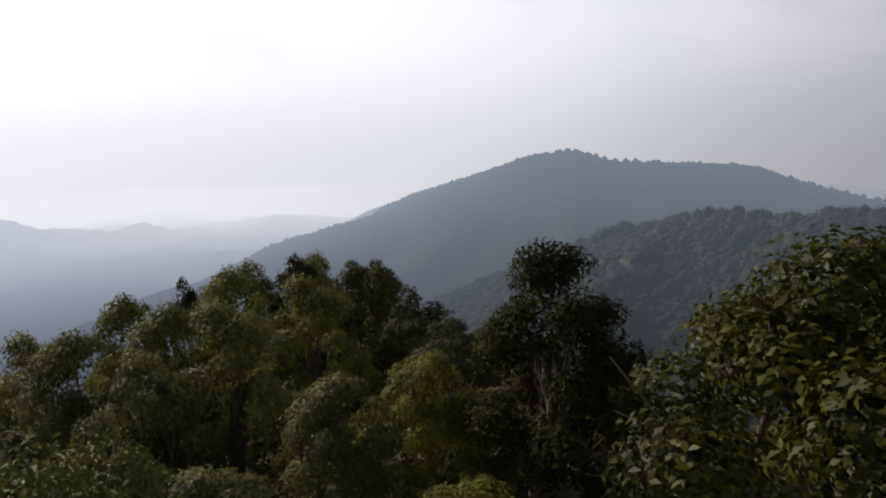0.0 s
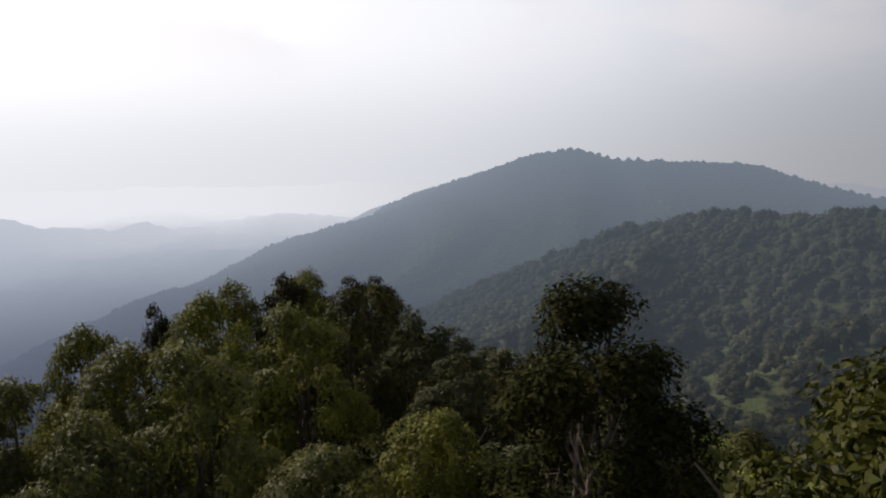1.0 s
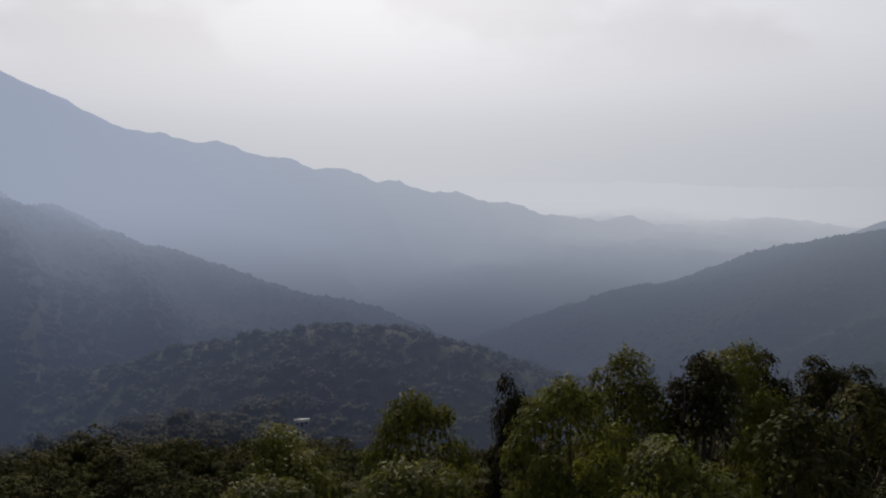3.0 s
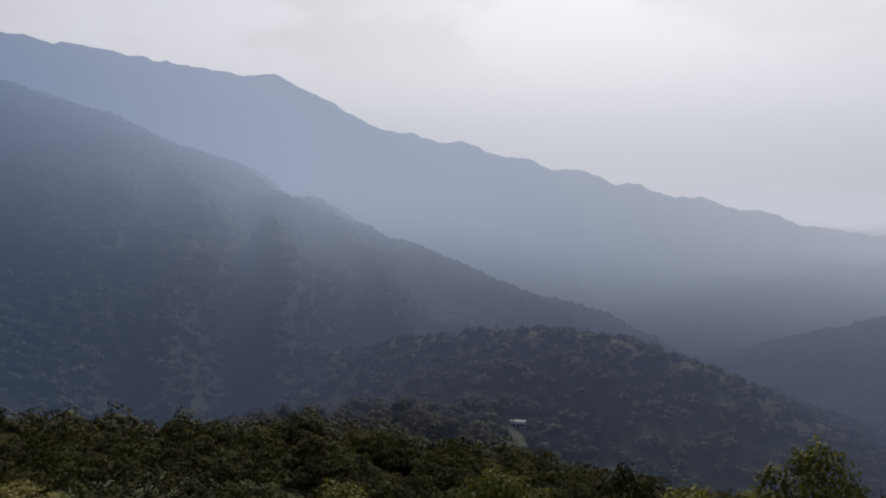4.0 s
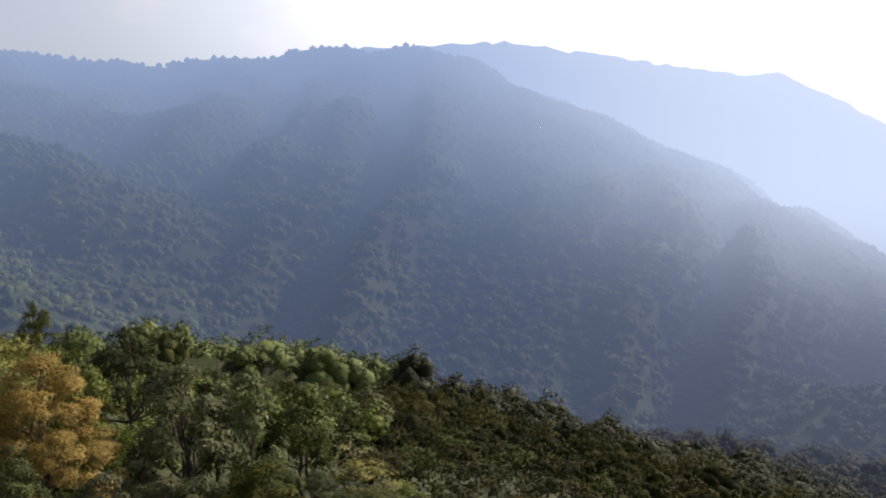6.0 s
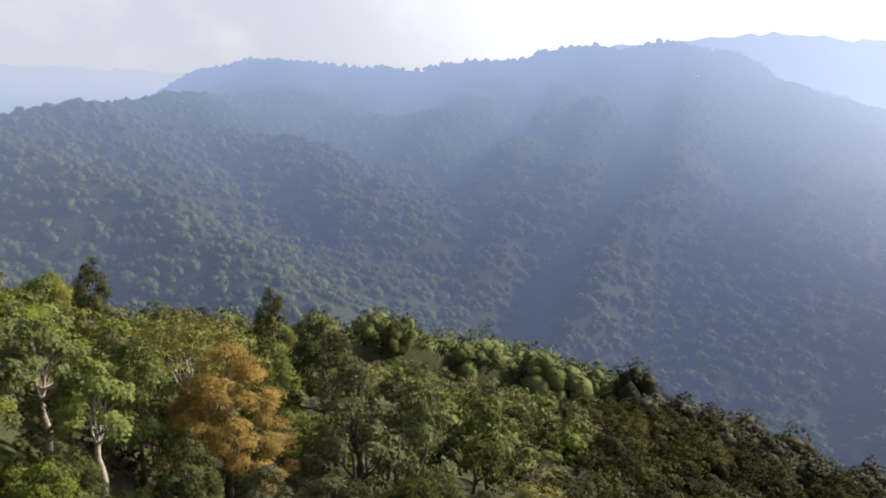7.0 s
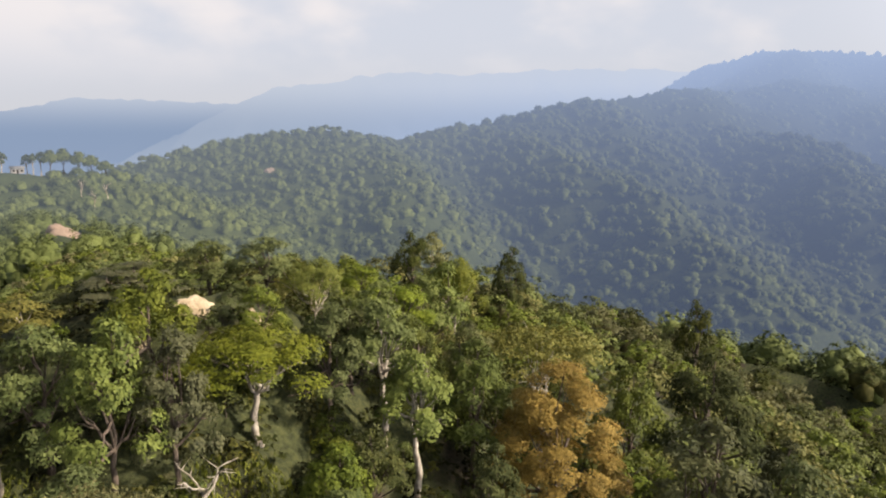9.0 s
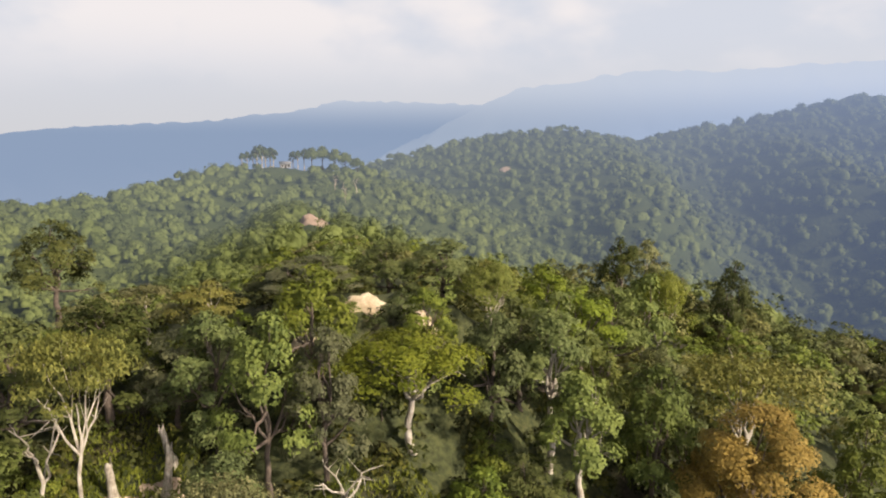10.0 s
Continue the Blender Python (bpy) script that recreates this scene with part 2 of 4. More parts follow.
def seen(eye, bearings):
    """A crest line from bearings: degrees left of +y, degrees up, metres off."""
    return [(eye[0] - math.sin(radians(b)) * d, eye[1] + math.cos(radians(b)) * d, eye[2] + math.tan(radians(e)) * d) for b, e, d in bearings]


# crest, fall near the crest, fall that grows with the way, gullies
OWN = [(10, -560, -30), (2, -420, -10), (-8, -330, -22), (-22, -220, -17), (-30, -130, -12.5), (-36, -72, -6), (-40, -42, -1), (-37, -18, 2.5), (-24, -10, 3.0), (-6, 3, 2.5),
       (4, 28, 1.5), (-3, 54, -3), (-4, 85, -22), (-10, 150, -75)]
RIDGES = [
    (seen((-28, 40, 19), [(176, -3.99, 430), (180, -3.49, 425), (186, -3.39, 420), (191, -4.09, 400), (195, -5.29, 375), (199, -5.69, 350), (210, -6.29, 310)]), 0.35, 0.0004, 6),
    ([(-14, 30, -6), (-60, 18, -12.5), (-88, 22, -29), (-104, 39, -38), (-116, 48, -43), (-160, 75, -66), (-231, 112, -92), (-262, 170, -112), (-278, 248, -127),
      (-262, 290, -143), (-225, 330, -160)], 0.30, 0.0008, 4),
    ([(-41, -8, 4.7), (-35.5, -6.5, 8.2), (-30.5, -5.5, 9.3), (-22, -8, 6.4), (-13, -15, 4.6), (-7.5, -19.5, 3.6)], 0.85, 0.02, 0),
    (OWN, 0.36, 0.0011, 3),
    ([(-36, -52, 0), (-72, -40, -4), (-112, -34, -17), (-165, -15, -45)], 0.28, 0.0009, 3),
    (seen((-3, 28, 19), [(10, -9.18, 2500), (18.3, -7.68, 2400), (23.5, -6.98, 2300), (27, -7.28, 2250), (32, -6.18, 2200), (39.5, -4.88, 2100), (47.5, -3.18, 2000),
                         (56.0, -1.05, 1900), (60.5, -0.39, 1850), (63.3, 0.04, 1850), (65.1, 1.13, 1850), (67.9, 2.66, 1850), (69.4, 3.98, 1850), (71.6, 4.02, 1850), (77.1, 4.84, 1850), (83.6, 5.89, 1850), (92, 6.62, 1800), (102, 6.12, 1800)]), 0.56, 0.0, 18),
    (seen((-6, 33, 19), [(42, -17.5, 700), (52.4, -12.9, 780), (58.4, -9.99, 820), (67.2, -6.54, 860), (75.1, -3.28, 890), (81.7, -0.32, 910), (88.8, 2.4, 930), (92.0, 5.2, 940), (94.8, 5.92, 950),
                         (101.4, 5.97, 950), (106.5, 5.22, 950), (112, 4.72, 950), (117.4, 4.72, 950), (125.5, 4.97, 950), (131, 4.02, 980)]), 0.43, 0.0001, 24),
    (seen((-2.6, 29, 19), [(92, -11.0, 720), (80, -15.0, 580), (71, -17.2, 510), (64.2, -17.59, 470), (60.5, -16.87, 455), (55.5, -16.48, 440), (49.3, -15.94, 430), (43.0, -16.39, 425), (37.2, -17.66, 420), (33.1, -19.66, 420)]), 0.42, 0.0002, 8),
    (seen((-24, 41, 19), [(124, 3.41, 880), (131.4, 2.41, 760), (137, 1.81, 700), (142.8, 1.46, 660), (147, 0.41, 640), (152, -0.29, 620), (156, -1.34, 600), (160.8, -0.54, 570),
                          (165.3, -0.74, 560), (169, -1.49, 550), (174.7, -2.79, 540)]), 0.40, 0.0001, 29),
    (seen((-26, 40, 19), [(176, -2.74, 2600), (173, -2.34, 2600), (168.2, 0.26, 2600), (164.8, 2.76, 2600), (158.6, 3.61, 2650), (150, 4.06, 2700), (133, 4.16, 2700)]), 0.5, 0.0, 30),
    (seen((-28, 40, 19), [(235, -1.14, 3600), (203, -0.74, 3600), (198, -0.29, 3600), (193, -0.04, 3600), (187.5, 0.21, 3600), (179, 1.66, 3700), (174, 1.56, 3700), (165, 1.36, 3700)]), 0.35, 0.0, 30),
    (seen((0, 2, 18), [(14, -10.68, 900), (6.5, -8.33, 920), (-0.3, -5.63, 950), (-5.2, -3.21, 960), (-7.8, -1.86, 960), (-10, -1.56, 960), (-13.5, -2.41, 960), (-18.4, -2.51, 950),
                       (-23.5, -2.66, 940), (-27.3, -3.76, 930), (-31.8, -4.86, 930), (-45, -4.46, 950)]), 0.36, 0.0001, 16),
    (seen((0, 2, 18), [(13, -9.6, 2000), (10, -8.3, 2000), (3.8, -5.8, 2000), (-3, -3.9, 2000), (-12, -3.6, 2000), (-40, -5.0, 2100)]), 0.4, 0.0, 25),
    (seen((0, 5, 18), [(-9, -10.0, 450), (-14.8, -7.6, 440), (-21.3, -6.2, 420), (-27, -6.4, 400), (-31.6, -5.7, 390), (-50, -4.5, 380)]), 0.50, 0.0002, 14),
    (seen((0, 5, 18), [(-18.5, -7.9, 415), (-16, -9.5, 370), (-12, -13.5, 320)]), 0.45, 0.0003, 8),
    (seen((0, 5, 18), [(-42, -9, 330), (-32.3, -13.0, 300), (-28.4, -15.5, 280), (-24, -19, 260)]), 0.45, 0.0003, 8),
]


SLOPE_LINE = ([51.4, 61.3, 65.5, 74.5, 84.0, 93.4, 108.2, 117.6, 124.0, 135.8, 144.7], [-21.7, -23.3, -24.2, -23.0, -22.1, -20.8, -19.5, -17.3, -15.5, -12.1, -9.1])


def slope_top(x, y):
    """The height that the wood on the falling western slope reaches."""
    x, y = np.asarray(x, float), np.asarray(y, float)
    far, turn = np.hypot(x + 8, y - 36.5), np.degrees(np.arctan2(-8 - x, y - 36.5)) % 360
    top = 19.2 + np.tan(np.radians(np.interp(turn, *SLOPE_LINE))) * far
    return np.where((turn > SLOPE_LINE[0][0]) & (turn < SLOPE_LINE[0][-1]) & (far > 40) & (far < 170), top, 1e3)


def land(x, y):
    """The height of the ground."""
    x, y = np.asarray(x, float), np.asarray(y, float)
    best = np.full(x.shape, -330.0) + rough(x, y, 500.0, 3) * 60
    for crest, fall, steeper, gullies in RIDGES:
        top, near, along, whole, run = np.full(x.shape, -1e9), np.full(x.shape, 1e9), np.zeros(x.shape), np.full(x.shape, 1e-12), 0.0
        for (ax, ay, az), (bx, by, bz) in zip(crest, crest[1:]):
            ux, uy = bx - ax, by - ay
            s = np.clip(((x - ax) * ux + (y - ay) * uy) / (ux * ux + uy * uy), 0, 1)
            d = np.hypot(x - ax - s * ux, y - ay - s * uy)
            h = az + s * (bz - az) - fall * d - steeper * d * d
            weight = 1.0 / (d + 8.0) ** 4
            along, whole = along + weight * (run + s * math.hypot(ux, uy)), whole + weight
            top, near, run = np.maximum(top, h), np.minimum(near, d), run + math.hypot(ux, uy)
        away = np.clip(near / 160.0, 0, 1)
        along = along / whole
        winding = (along + 55 * rough(x, y, 130.0, 3)) / 58.0 + value_noise(along / 150.0, 0 * along) * 2
        spurs = np.sqrt(np.sin(winding) ** 2 + 0.05) * 1.05 + 0.3 * np.sin(winding * 3.1 + 1) - 0.75
        top = top + gullies * away * (0.9 * rough(x, y, 210.0, 4) + (spurs if gullies > 10 else 1.5 * (0.32 - np.abs(rough(x + 40, y - 90, 170.0, 3)) * 2.4)))
        gap = 9.0
        k = np.clip(0.5 + 0.5 * (top - best) / gap, 0, 1)
        best = best * (1 - k) + top * k + gap * k * (1 - k)
    lumps = rough(x, y, 14.0, 3) * 1.4 + rough(x, y, 45.0, 2) * 2.0
    best = best + rough(x, y, 26.0, 2) * 11 * np.clip((np.hypot(x + 12, y - 25) - 1250) / 250, 0, 1)
    best = best + rough(x, y, 62.0, 3) * 15 * np.clip((np.hypot(x + 12, y - 25) - 430) / 150, 0, 1) * np.clip((1150 - np.hypot(x + 12, y - 25)) / 200, 0, 1) * np.clip((-x - 230) / 150, 0, 1)
    best = best + lumps * np.clip((np.hypot(x + 12, y - 25) - 4) / 20, 0, 1) - 1.0
    return np.minimum(best, slope_top(x, y) - 7.4)


def level(x, y):
    return float(land(np.array([x]), np.array([y]))[0])


def mesh_object(name, verts, faces, mats, parent=None, smooth=False):
    """One mesh from arrays; faces is an (n, 3) or (n, 4) array."""
    me = bpy.data.meshes.new(name)
    verts, faces = np.asarray(verts, np.float32), np.asarray(faces, np.int32)
    me.vertices.add(len(verts))
    me.vertices.foreach_set("co", verts.ravel())
    me.loops.add(faces.size)
    me.loops.foreach_set("vertex_index", faces.ravel())
    me.polygons.add(len(faces))
    me.polygons.foreach_set("loop_start", np.arange(len(faces), dtype=np.int32) * faces.shape[1])
    if smooth:
        me.polygons.foreach_set("use_smooth", np.ones(len(faces), bool))
    me.materials.append(mats)
    me.update(calc_edges=True)
    ob = new(name, me)
    ob.parent = parent
    return ob


SPOKES = np.radians(np.concatenate([np.arange(-40, 212, 0.45), np.arange(212, 320, 3.0)]))
RINGS = np.concatenate([[1.5], np.geomspace(4, 130, 46), np.geomspace(134, 1100, 100), np.geomspace(1130, 4600, 52)])
gx = HERE[0] - np.sin(SPOKES)[None, :] * RINGS[:, None]
gy = HERE[1] + np.cos(SPOKES)[None, :] * RINGS[:, None]
gz = land(gx, gy)
grid = np.stack([gx, gy, gz], -1)
NEAR_RINGS = 60


def sheet(name, a, b, mat):
    rows, cols = b - a, len(SPOKES)
    i = np.arange(rows - 1)[:, None] * cols
    j, k = np.arange(cols)[None, :], (np.arange(cols)[None, :] + 1) % cols
    faces = np.stack([i + j, i + j + cols, i + k + cols, i + k], -1).reshape(-1, 4)[:, ::-1]
    return mesh_object(name, grid[a:b].reshape(-1, 3), faces, mat, smooth=True)


tagged(sheet("ground", 0, NEAR_RINGS, FLOOR), "leaf-littered hilltop ground with grass and bare brown earth", "ground", kind="structure")
# the blue haze on these slopes is glow in their material
tagged(sheet("backdrop", NEAR_RINGS - 1, len(RINGS), FAR_GROUND), "forested mountain slopes with blue haze painted in as glow", "mountains", kind="structure")

# ---- leaves, limbs and trees ----
def leaf_cloud(r, centres, radii, count, size, squash=0.75, lift=0.25, droop=0.0, shell=0.4, bias=0.6, fold=False, outs=None, jitter=0.38, blade=0.27):
    """Leaf blades on the shells of clumps, folded for the closest trees: verts and faces."""
    centres, radii = np.asarray(centres, float), np.asarray(radii, float)
    weight = radii ** 2
    which = r.choice(len(centres), count, p=weight / weight.sum())
    way = r.normal(size=(count, 3))
    way[:, 2] = np.where(r.random(count) < bias, np.abs(way[:, 2]), way[:, 2])
    if outs is not None:
        way = way + 0.7 * np.asarray(outs)[which]
    way /= np.linalg.norm(way, axis=1)[:, None]
    bulge = 1 + 0.22 * np.sin(way @ r.normal(size=(3,)) * 4 + which) * r.random(count)
    at = centres[which] + way * (radii[which] * bulge * (1 - shell * r.random(count) ** 1.5))[:, None] * (1, 1, squash)
    normal = way + (0, 0, lift) + r.normal(size=(count, 3)) * jitter
    if outs is not None:
        normal = normal + np.asarray(outs)[which]
    normal /= np.linalg.norm(normal, axis=1)[:, None]
    along = np.cross(normal, r.normal(size=(count, 3)))
    along /= np.linalg.norm(along, axis=1)[:, None] + 1e-9
    along[:, 2] -= droop
    side = np.cross(normal, along)
    s = (size * (0.6 + 0.8 * r.random(count)))[:, None]
    if not fold:
        low, tip = at - along * s * 0.5, at + along * s * 0.5 - normal * s * 0.10
        return np.stack([low - side * s * blade, low + side * s * blade, tip], 1).reshape(-1, 3), np.arange(count * 3).reshape(-1, 3)
    base, tip = at - along * s * 0.5, at + along * s * 0.5 - normal * s * 0.12
    left, right = at + side * s * 0.25 + normal * s * 0.10, at - side * s * 0.25 + normal * s * 0.10
    verts = np.stack([base, right, tip, left], 1).reshape(-1, 3)
    return verts, np.arange(count * 4).reshape(-1, 4)


def tube(path, radii, sides=6):
    """A tapered, bent limb."""
    path, radii = np.asarray(path, float), np.asarray(radii, float)
    ahead = np.gradient(path, axis=0)
    ahead /= np.linalg.norm(ahead, axis=1)[:, None] + 1e-9
    u = np.cross(ahead, (0.31, 0.87, 0.13))
    u /= np.linalg.norm(u, axis=1)[:, None] + 1e-9
    v = np.cross(ahead, u)
    a = np.arange(sides) * 2 * math.pi / sides
    ring = (u[:, None] * np.cos(a)[None, :, None] + v[:, None] * np.sin(a)[None, :, None]) * radii[:, None, None]
    verts = (path[:, None] + ring).reshape(-1, 3)
    i, j = np.arange(len(path) - 1)[:, None] * sides, np.arange(sides)[None, :]
    k = (j + 1) % sides
    return verts, np.stack([i + j, i + k, i + k + sides, i + j + sides], -1).reshape(-1, 4)


def joined(pieces):
    verts, faces, n = [], [], 0
    for v, f in pieces:
        verts.append(v)
        faces.append(f + n)
        n += len(v)
    return np.concatenate(verts), np.concatenate(faces)


def bent(r, a, b, sag=0.0, steps=6, wobble=0.06):
    a, b = np.asarray(a, float), np.asarray(b, float)
    s = np.linspace(0, 1, steps)[:, None]
    length = np.linalg.norm(b - a)
    wave = np.cumsum(r.normal(size=(steps, 3)), axis=0) * wobble * length * 0.5
    wave -= wave[:1] + (wave[-1:] - wave[:1]) * s
    return a + (b - a) * s + wave + np.array([0, 0, 1.0]) * sag * length * s * (1 - s) * 2


def tree(name, seed, high, wide, fork, clumps, leaves, leaf, leafy, bark, label, lean=(0, 0), squash=0.75, clump=0.36, dome=0.7, thick=0.028, twigs=2, low=None, droop=0.0,
         shell=0.45, forks=1, limbs=9, fold=False):
    """A tree at the origin: trunk, limbs that carry clumps, and a crown of single leaves."""
    r = np.random.default_rng(seed)
    thing = tagged(new(name), label, "bush" if "bush" in name else "tree")
    low = fork * 0.85 if low is None else low
    split = np.array([lean[0] * fork, lean[1] * fork, high * fork])
    spread = []
    for i in range(clumps):
        turn = i * 2.39996 + r.random() * 0.9
        out = math.sqrt((i + 0.6) / clumps) * (0.78 + 0.3 * r.random())
        rise = low + (0.93 - low) * ((1 - dome * out ** 2) * (0.55 + 0.45 * r.random()) if i % 3 else (1 - dome * out ** 2) * 0.97)
        reach = wide * (1 - 0.6 * clump) * out
        size = wide * clump * (0.72 + 0.5 * r.random())
        spread.append((lean[0] + math.cos(turn) * reach, lean[1] + math.sin(turn) * reach, high * rise - size * squash * 0.3, size))
    spread = np.array(spread)
    outs = np.column_stack([(spread[:, 0] - lean[0]) / wide, (spread[:, 1] - lean[1]) / wide, np.full(clumps, 0.45)])
    foot = thick * high
    stem = bent(r, (0, 0, -0.6), split, steps=7, wobble=0.05)
    mesh_object("trunk", *tube(stem, np.linspace(foot, foot * 0.62, 7) * np.array([1.35, 1.1, 1, 1, 1, 1, 1]), 8), bark, thing, smooth=True)
    stop = np.array([lean[0] * 0.9, lean[1] * 0.9, high * 0.66])
    lead = bent(r, split, stop, steps=6, wobble=0.10)
    mesh_object("leader", *tube(lead, np.linspace(foot * 0.6, foot * 0.16, 6), 6), bark, thing, smooth=True)
    for c in spread[:: max(1, len(spread) // limbs)]:
        start = stem[-1] if r.random() < 0.45 * forks else lead[r.integers(0, 4)]
        limb = bent(r, start, c[:3], sag=-0.10 * (c[2] > start[2]), steps=6, wobble=0.10)
        pieces = [tube(limb, np.linspace(foot * 0.42, foot * 0.10, 6), 5)]
        for _ in range(twigs):
            to = c[:3] + r.normal(size=3) * c[3] * 0.55
            pieces.append(tube(bent(r, limb[r.integers(2, 5)], to, steps=4, wobble=0.12), np.linspace(foot * 0.15, foot * 0.04, 4), 3))
        mesh_object("limb", *joined(pieces), bark, thing, smooth=True)
    cloud = leaf_cloud(r, spread[:, :3], spread[:, 3], leaves, leaf, squash, droop=droop, shell=shell, fold=fold, outs=outs if squash > 0.4 and shell < 0.48 else None)
    mesh_object("crown", *cloud, leafy, thing)
    thing["high"], thing["wide"] = float(high), float(wide)
    return thing


USED = set()


def plant(proto, x, y, top=None, scale=1.0, turn=None, wide=None, ground=None):
    """Stand a copy of a tree on the ground; top: the height that its crown reaches."""
    z = level(x, y) if ground is None else ground
    tall = scale if top is None else (top - z) / proto["high"]
    broad = tall if wide is None else wide / proto["wide"]
    turn = (x * 37.7 + y * 91.3) % 360 if turn is None else turn
    m = pose(x, y, z, 0, 0, turn) @ Matrix.Diagonal((broad, broad, tall, 1))
    if proto.name not in USED:
        USED.add(proto.name)
        proto.matrix_basis = m
        return proto
    ob = copy_thing(proto, Matrix())
    ob.matrix_basis = m
    return ob


# broad crowns of the ridge, in full leaf detail
ROUND = tree("tree", 11, 9, 3.6, 0.30, 38, 5400, 0.255, GREEN, DARK_BARK, "round-crowned broadleaf tree with dense mid-green leaves", dome=0.92, low=0.26, clump=0.24)
SHADY = tree("tree", 12, 9, 3.4, 0.30, 36, 5200, 0.255, DEEP, DARK_BARK, "dense dark-green broadleaf tree with a rounded crown", dome=0.92, low=0.26, clump=0.24)
LIMY = tree("tree", 13, 9, 2.6, 0.42, 24, 4800, 0.25, LIME, PALE_BARK, "slender tree with bright lime-green foliage and a pale trunk", low=0.36, clump=0.27)
DUSKY = tree("tree", 19, 9, 3.5, 0.30, 38, 5200, 0.25, MOSS, DARK_BARK, "dusky olive-green broadleaf tree, leaf colour kept dark as if backlit", dome=0.92, low=0.26, clump=0.24)
FLAT = tree("tree", 14, 11, 4.8, 0.40, 40, 8400, 0.24, YELLOW, PALE_BARK, "spreading tree with yellow-green leaves on pale crooked limbs", clump=0.25, dome=0.5, low=0.46, thick=0.024, forks=2)
RUSTY = tree("tree", 15, 13, 4.5, 0.25, 90, 40000, 0.15, ORANGE, DARK_BARK, "large tree turning golden brown, dense round crown", clump=0.19, dome=0.9, low=0.20, shell=0.4)
FEATHER = tree("tree", 16, 10, 4.4, 0.45, 22, 5400, 0.21, OLIVE, PALE_BARK, "airy flat-topped tree with feathery olive leaves and pale forked limbs", squash=0.28, clump=0.36, dome=0.35, low=0.55, thick=0.02, shell=0.7, forks=2, limbs=5)
GREY = tree("tree", 17, 10, 3.8, 0.26, 44, 5600, 0.27, SILVER, DARK_BARK, "big bushy tree with grey-green leaves", clump=0.22, dome=0.95, low=0.24)
LIMERY = tree("tree", 20, 9, 3.3, 0.30, 36, 5200, 0.25, LIME, DARK_BARK, "broad tree with bright lime-green leaves, sunlit on top", dome=0.85, low=0.28, clump=0.24)
SLIM = tree("tree", 18, 11, 1.9, 0.34, 16, 5200, 0.20, DUSK, DARK_BARK, "tall slim tree with olive leaves, dark against the valley", clump=0.42, dome=0.45)
# lighter trees for the slopes behind
FAR_ROUND = tree("tree", 21, 8, 3.4, 0.25, 20, 2400, 0.34, GREEN, DARK_BARK, "round green tree in the hilltop wood", twigs=0, limbs=3, low=0.28, dome=0.92, clump=0.28)
FAR_SHADY = tree("tree", 22, 8, 3.3, 0.25, 20, 2400, 0.34, DEEP, DARK_BARK, "dark-green tree in the hilltop wood", twigs=0, limbs=3, low=0.28, dome=0.92, clump=0.28)
FAR_LIMY = tree("tree", 23, 8, 3.2, 0.3, 20, 2400, 0.34, LIME, DARK_BARK, "bright lime-green tree in the hilltop wood", twigs=0, limbs=3, low=0.3, dome=0.9, clump=0.28)
FAR_OLIVE = tree("tree", 24, 8, 3.7, 0.35, 20, 2400, 0.33, OLIVE, PALE_BARK, "flat-crowned olive-green tree in the hilltop wood", squash=0.5, dome=0.5, twigs=0, limbs=4, clump=0.28)
FAR_GREY = tree("tree", 25, 8, 3.3, 0.25, 20, 2400, 0.34, SILVER, DARK_BARK, "grey-green tree in the hilltop wood", twigs=0, limbs=3, low=0.28, dome=0.92, clump=0.28)
SCRUB = tree("bush", 26, 3.2, 2.0, 0.15, 9, 900, 0.25, GREEN, DARK_BARK, "leafy green bush on the slope", thick=0.02, twigs=0, low=0.1, limbs=3)

# trees along the flight's first stretch
BIGLEAF = tree("tree", 31, 13.6, 4.6, 0.42, 46, 34000, 0.165, BROAD, DARK_BARK, "broad-leaved tree with large glossy yellow-green leaves, close below the drone", clump=0.25, dome=0.5, low=0.5, shell=0.5, fold=True)
CLIMBED = tree("tree", 32, 12, 3.2, 0.30, 40, 24000, 0.16, VINE, DARK_BARK, "dark tree wrapped in hanging climbers, bare limbs showing on one side", clump=0.25, dome=0.72, low=0.16, lean=(0.9, 0.3), twigs=4, shell=0.55, squash=1.25)
CLOSE = tree("tree", 34, 9, 3.4, 0.30, 40, 15000, 0.155, GLEAM, DARK_BARK, "dense olive-green broadleaf tree on the ridge with gleaming leaf tips", dome=0.72, low=0.30, clump=0.24)
LOWLIME = tree("tree", 33, 11, 3.4, 0.4, 22, 17000, 0.125, LEMON, DARK_BARK, "lime-green tree top close below the drone", clump=0.27, dome=0.5, low=0.5, shell=0.5, fold=True)
plant(BIGLEAF, 11.2, 14.6, top=17.0, turn=0, wide=7.0)
plant(CLIMBED, 3.6, 25.2, top=14.5, turn=20, wide=4.2)
plant(LOWLIME, -5.4, 9.2, top=14.3, wide=3.2)


def below(x, y, top):
    """Keep the saddle's trees low enough to leave the view along the ridge open."""
    far, turn = math.hypot(x + 28, y - 40.5), math.degrees(math.atan2(-28 - x, y - 40.5)) % 360
    if not (161 < turn < 206 and 30 < far < 130):
        return top
    return min(top, 18.9 - (0.150 if turn < 176 else 0.150 + 0.05 * min((turn - 176) / 8, 1)) * far - (0.6 if far > 52 else 0))


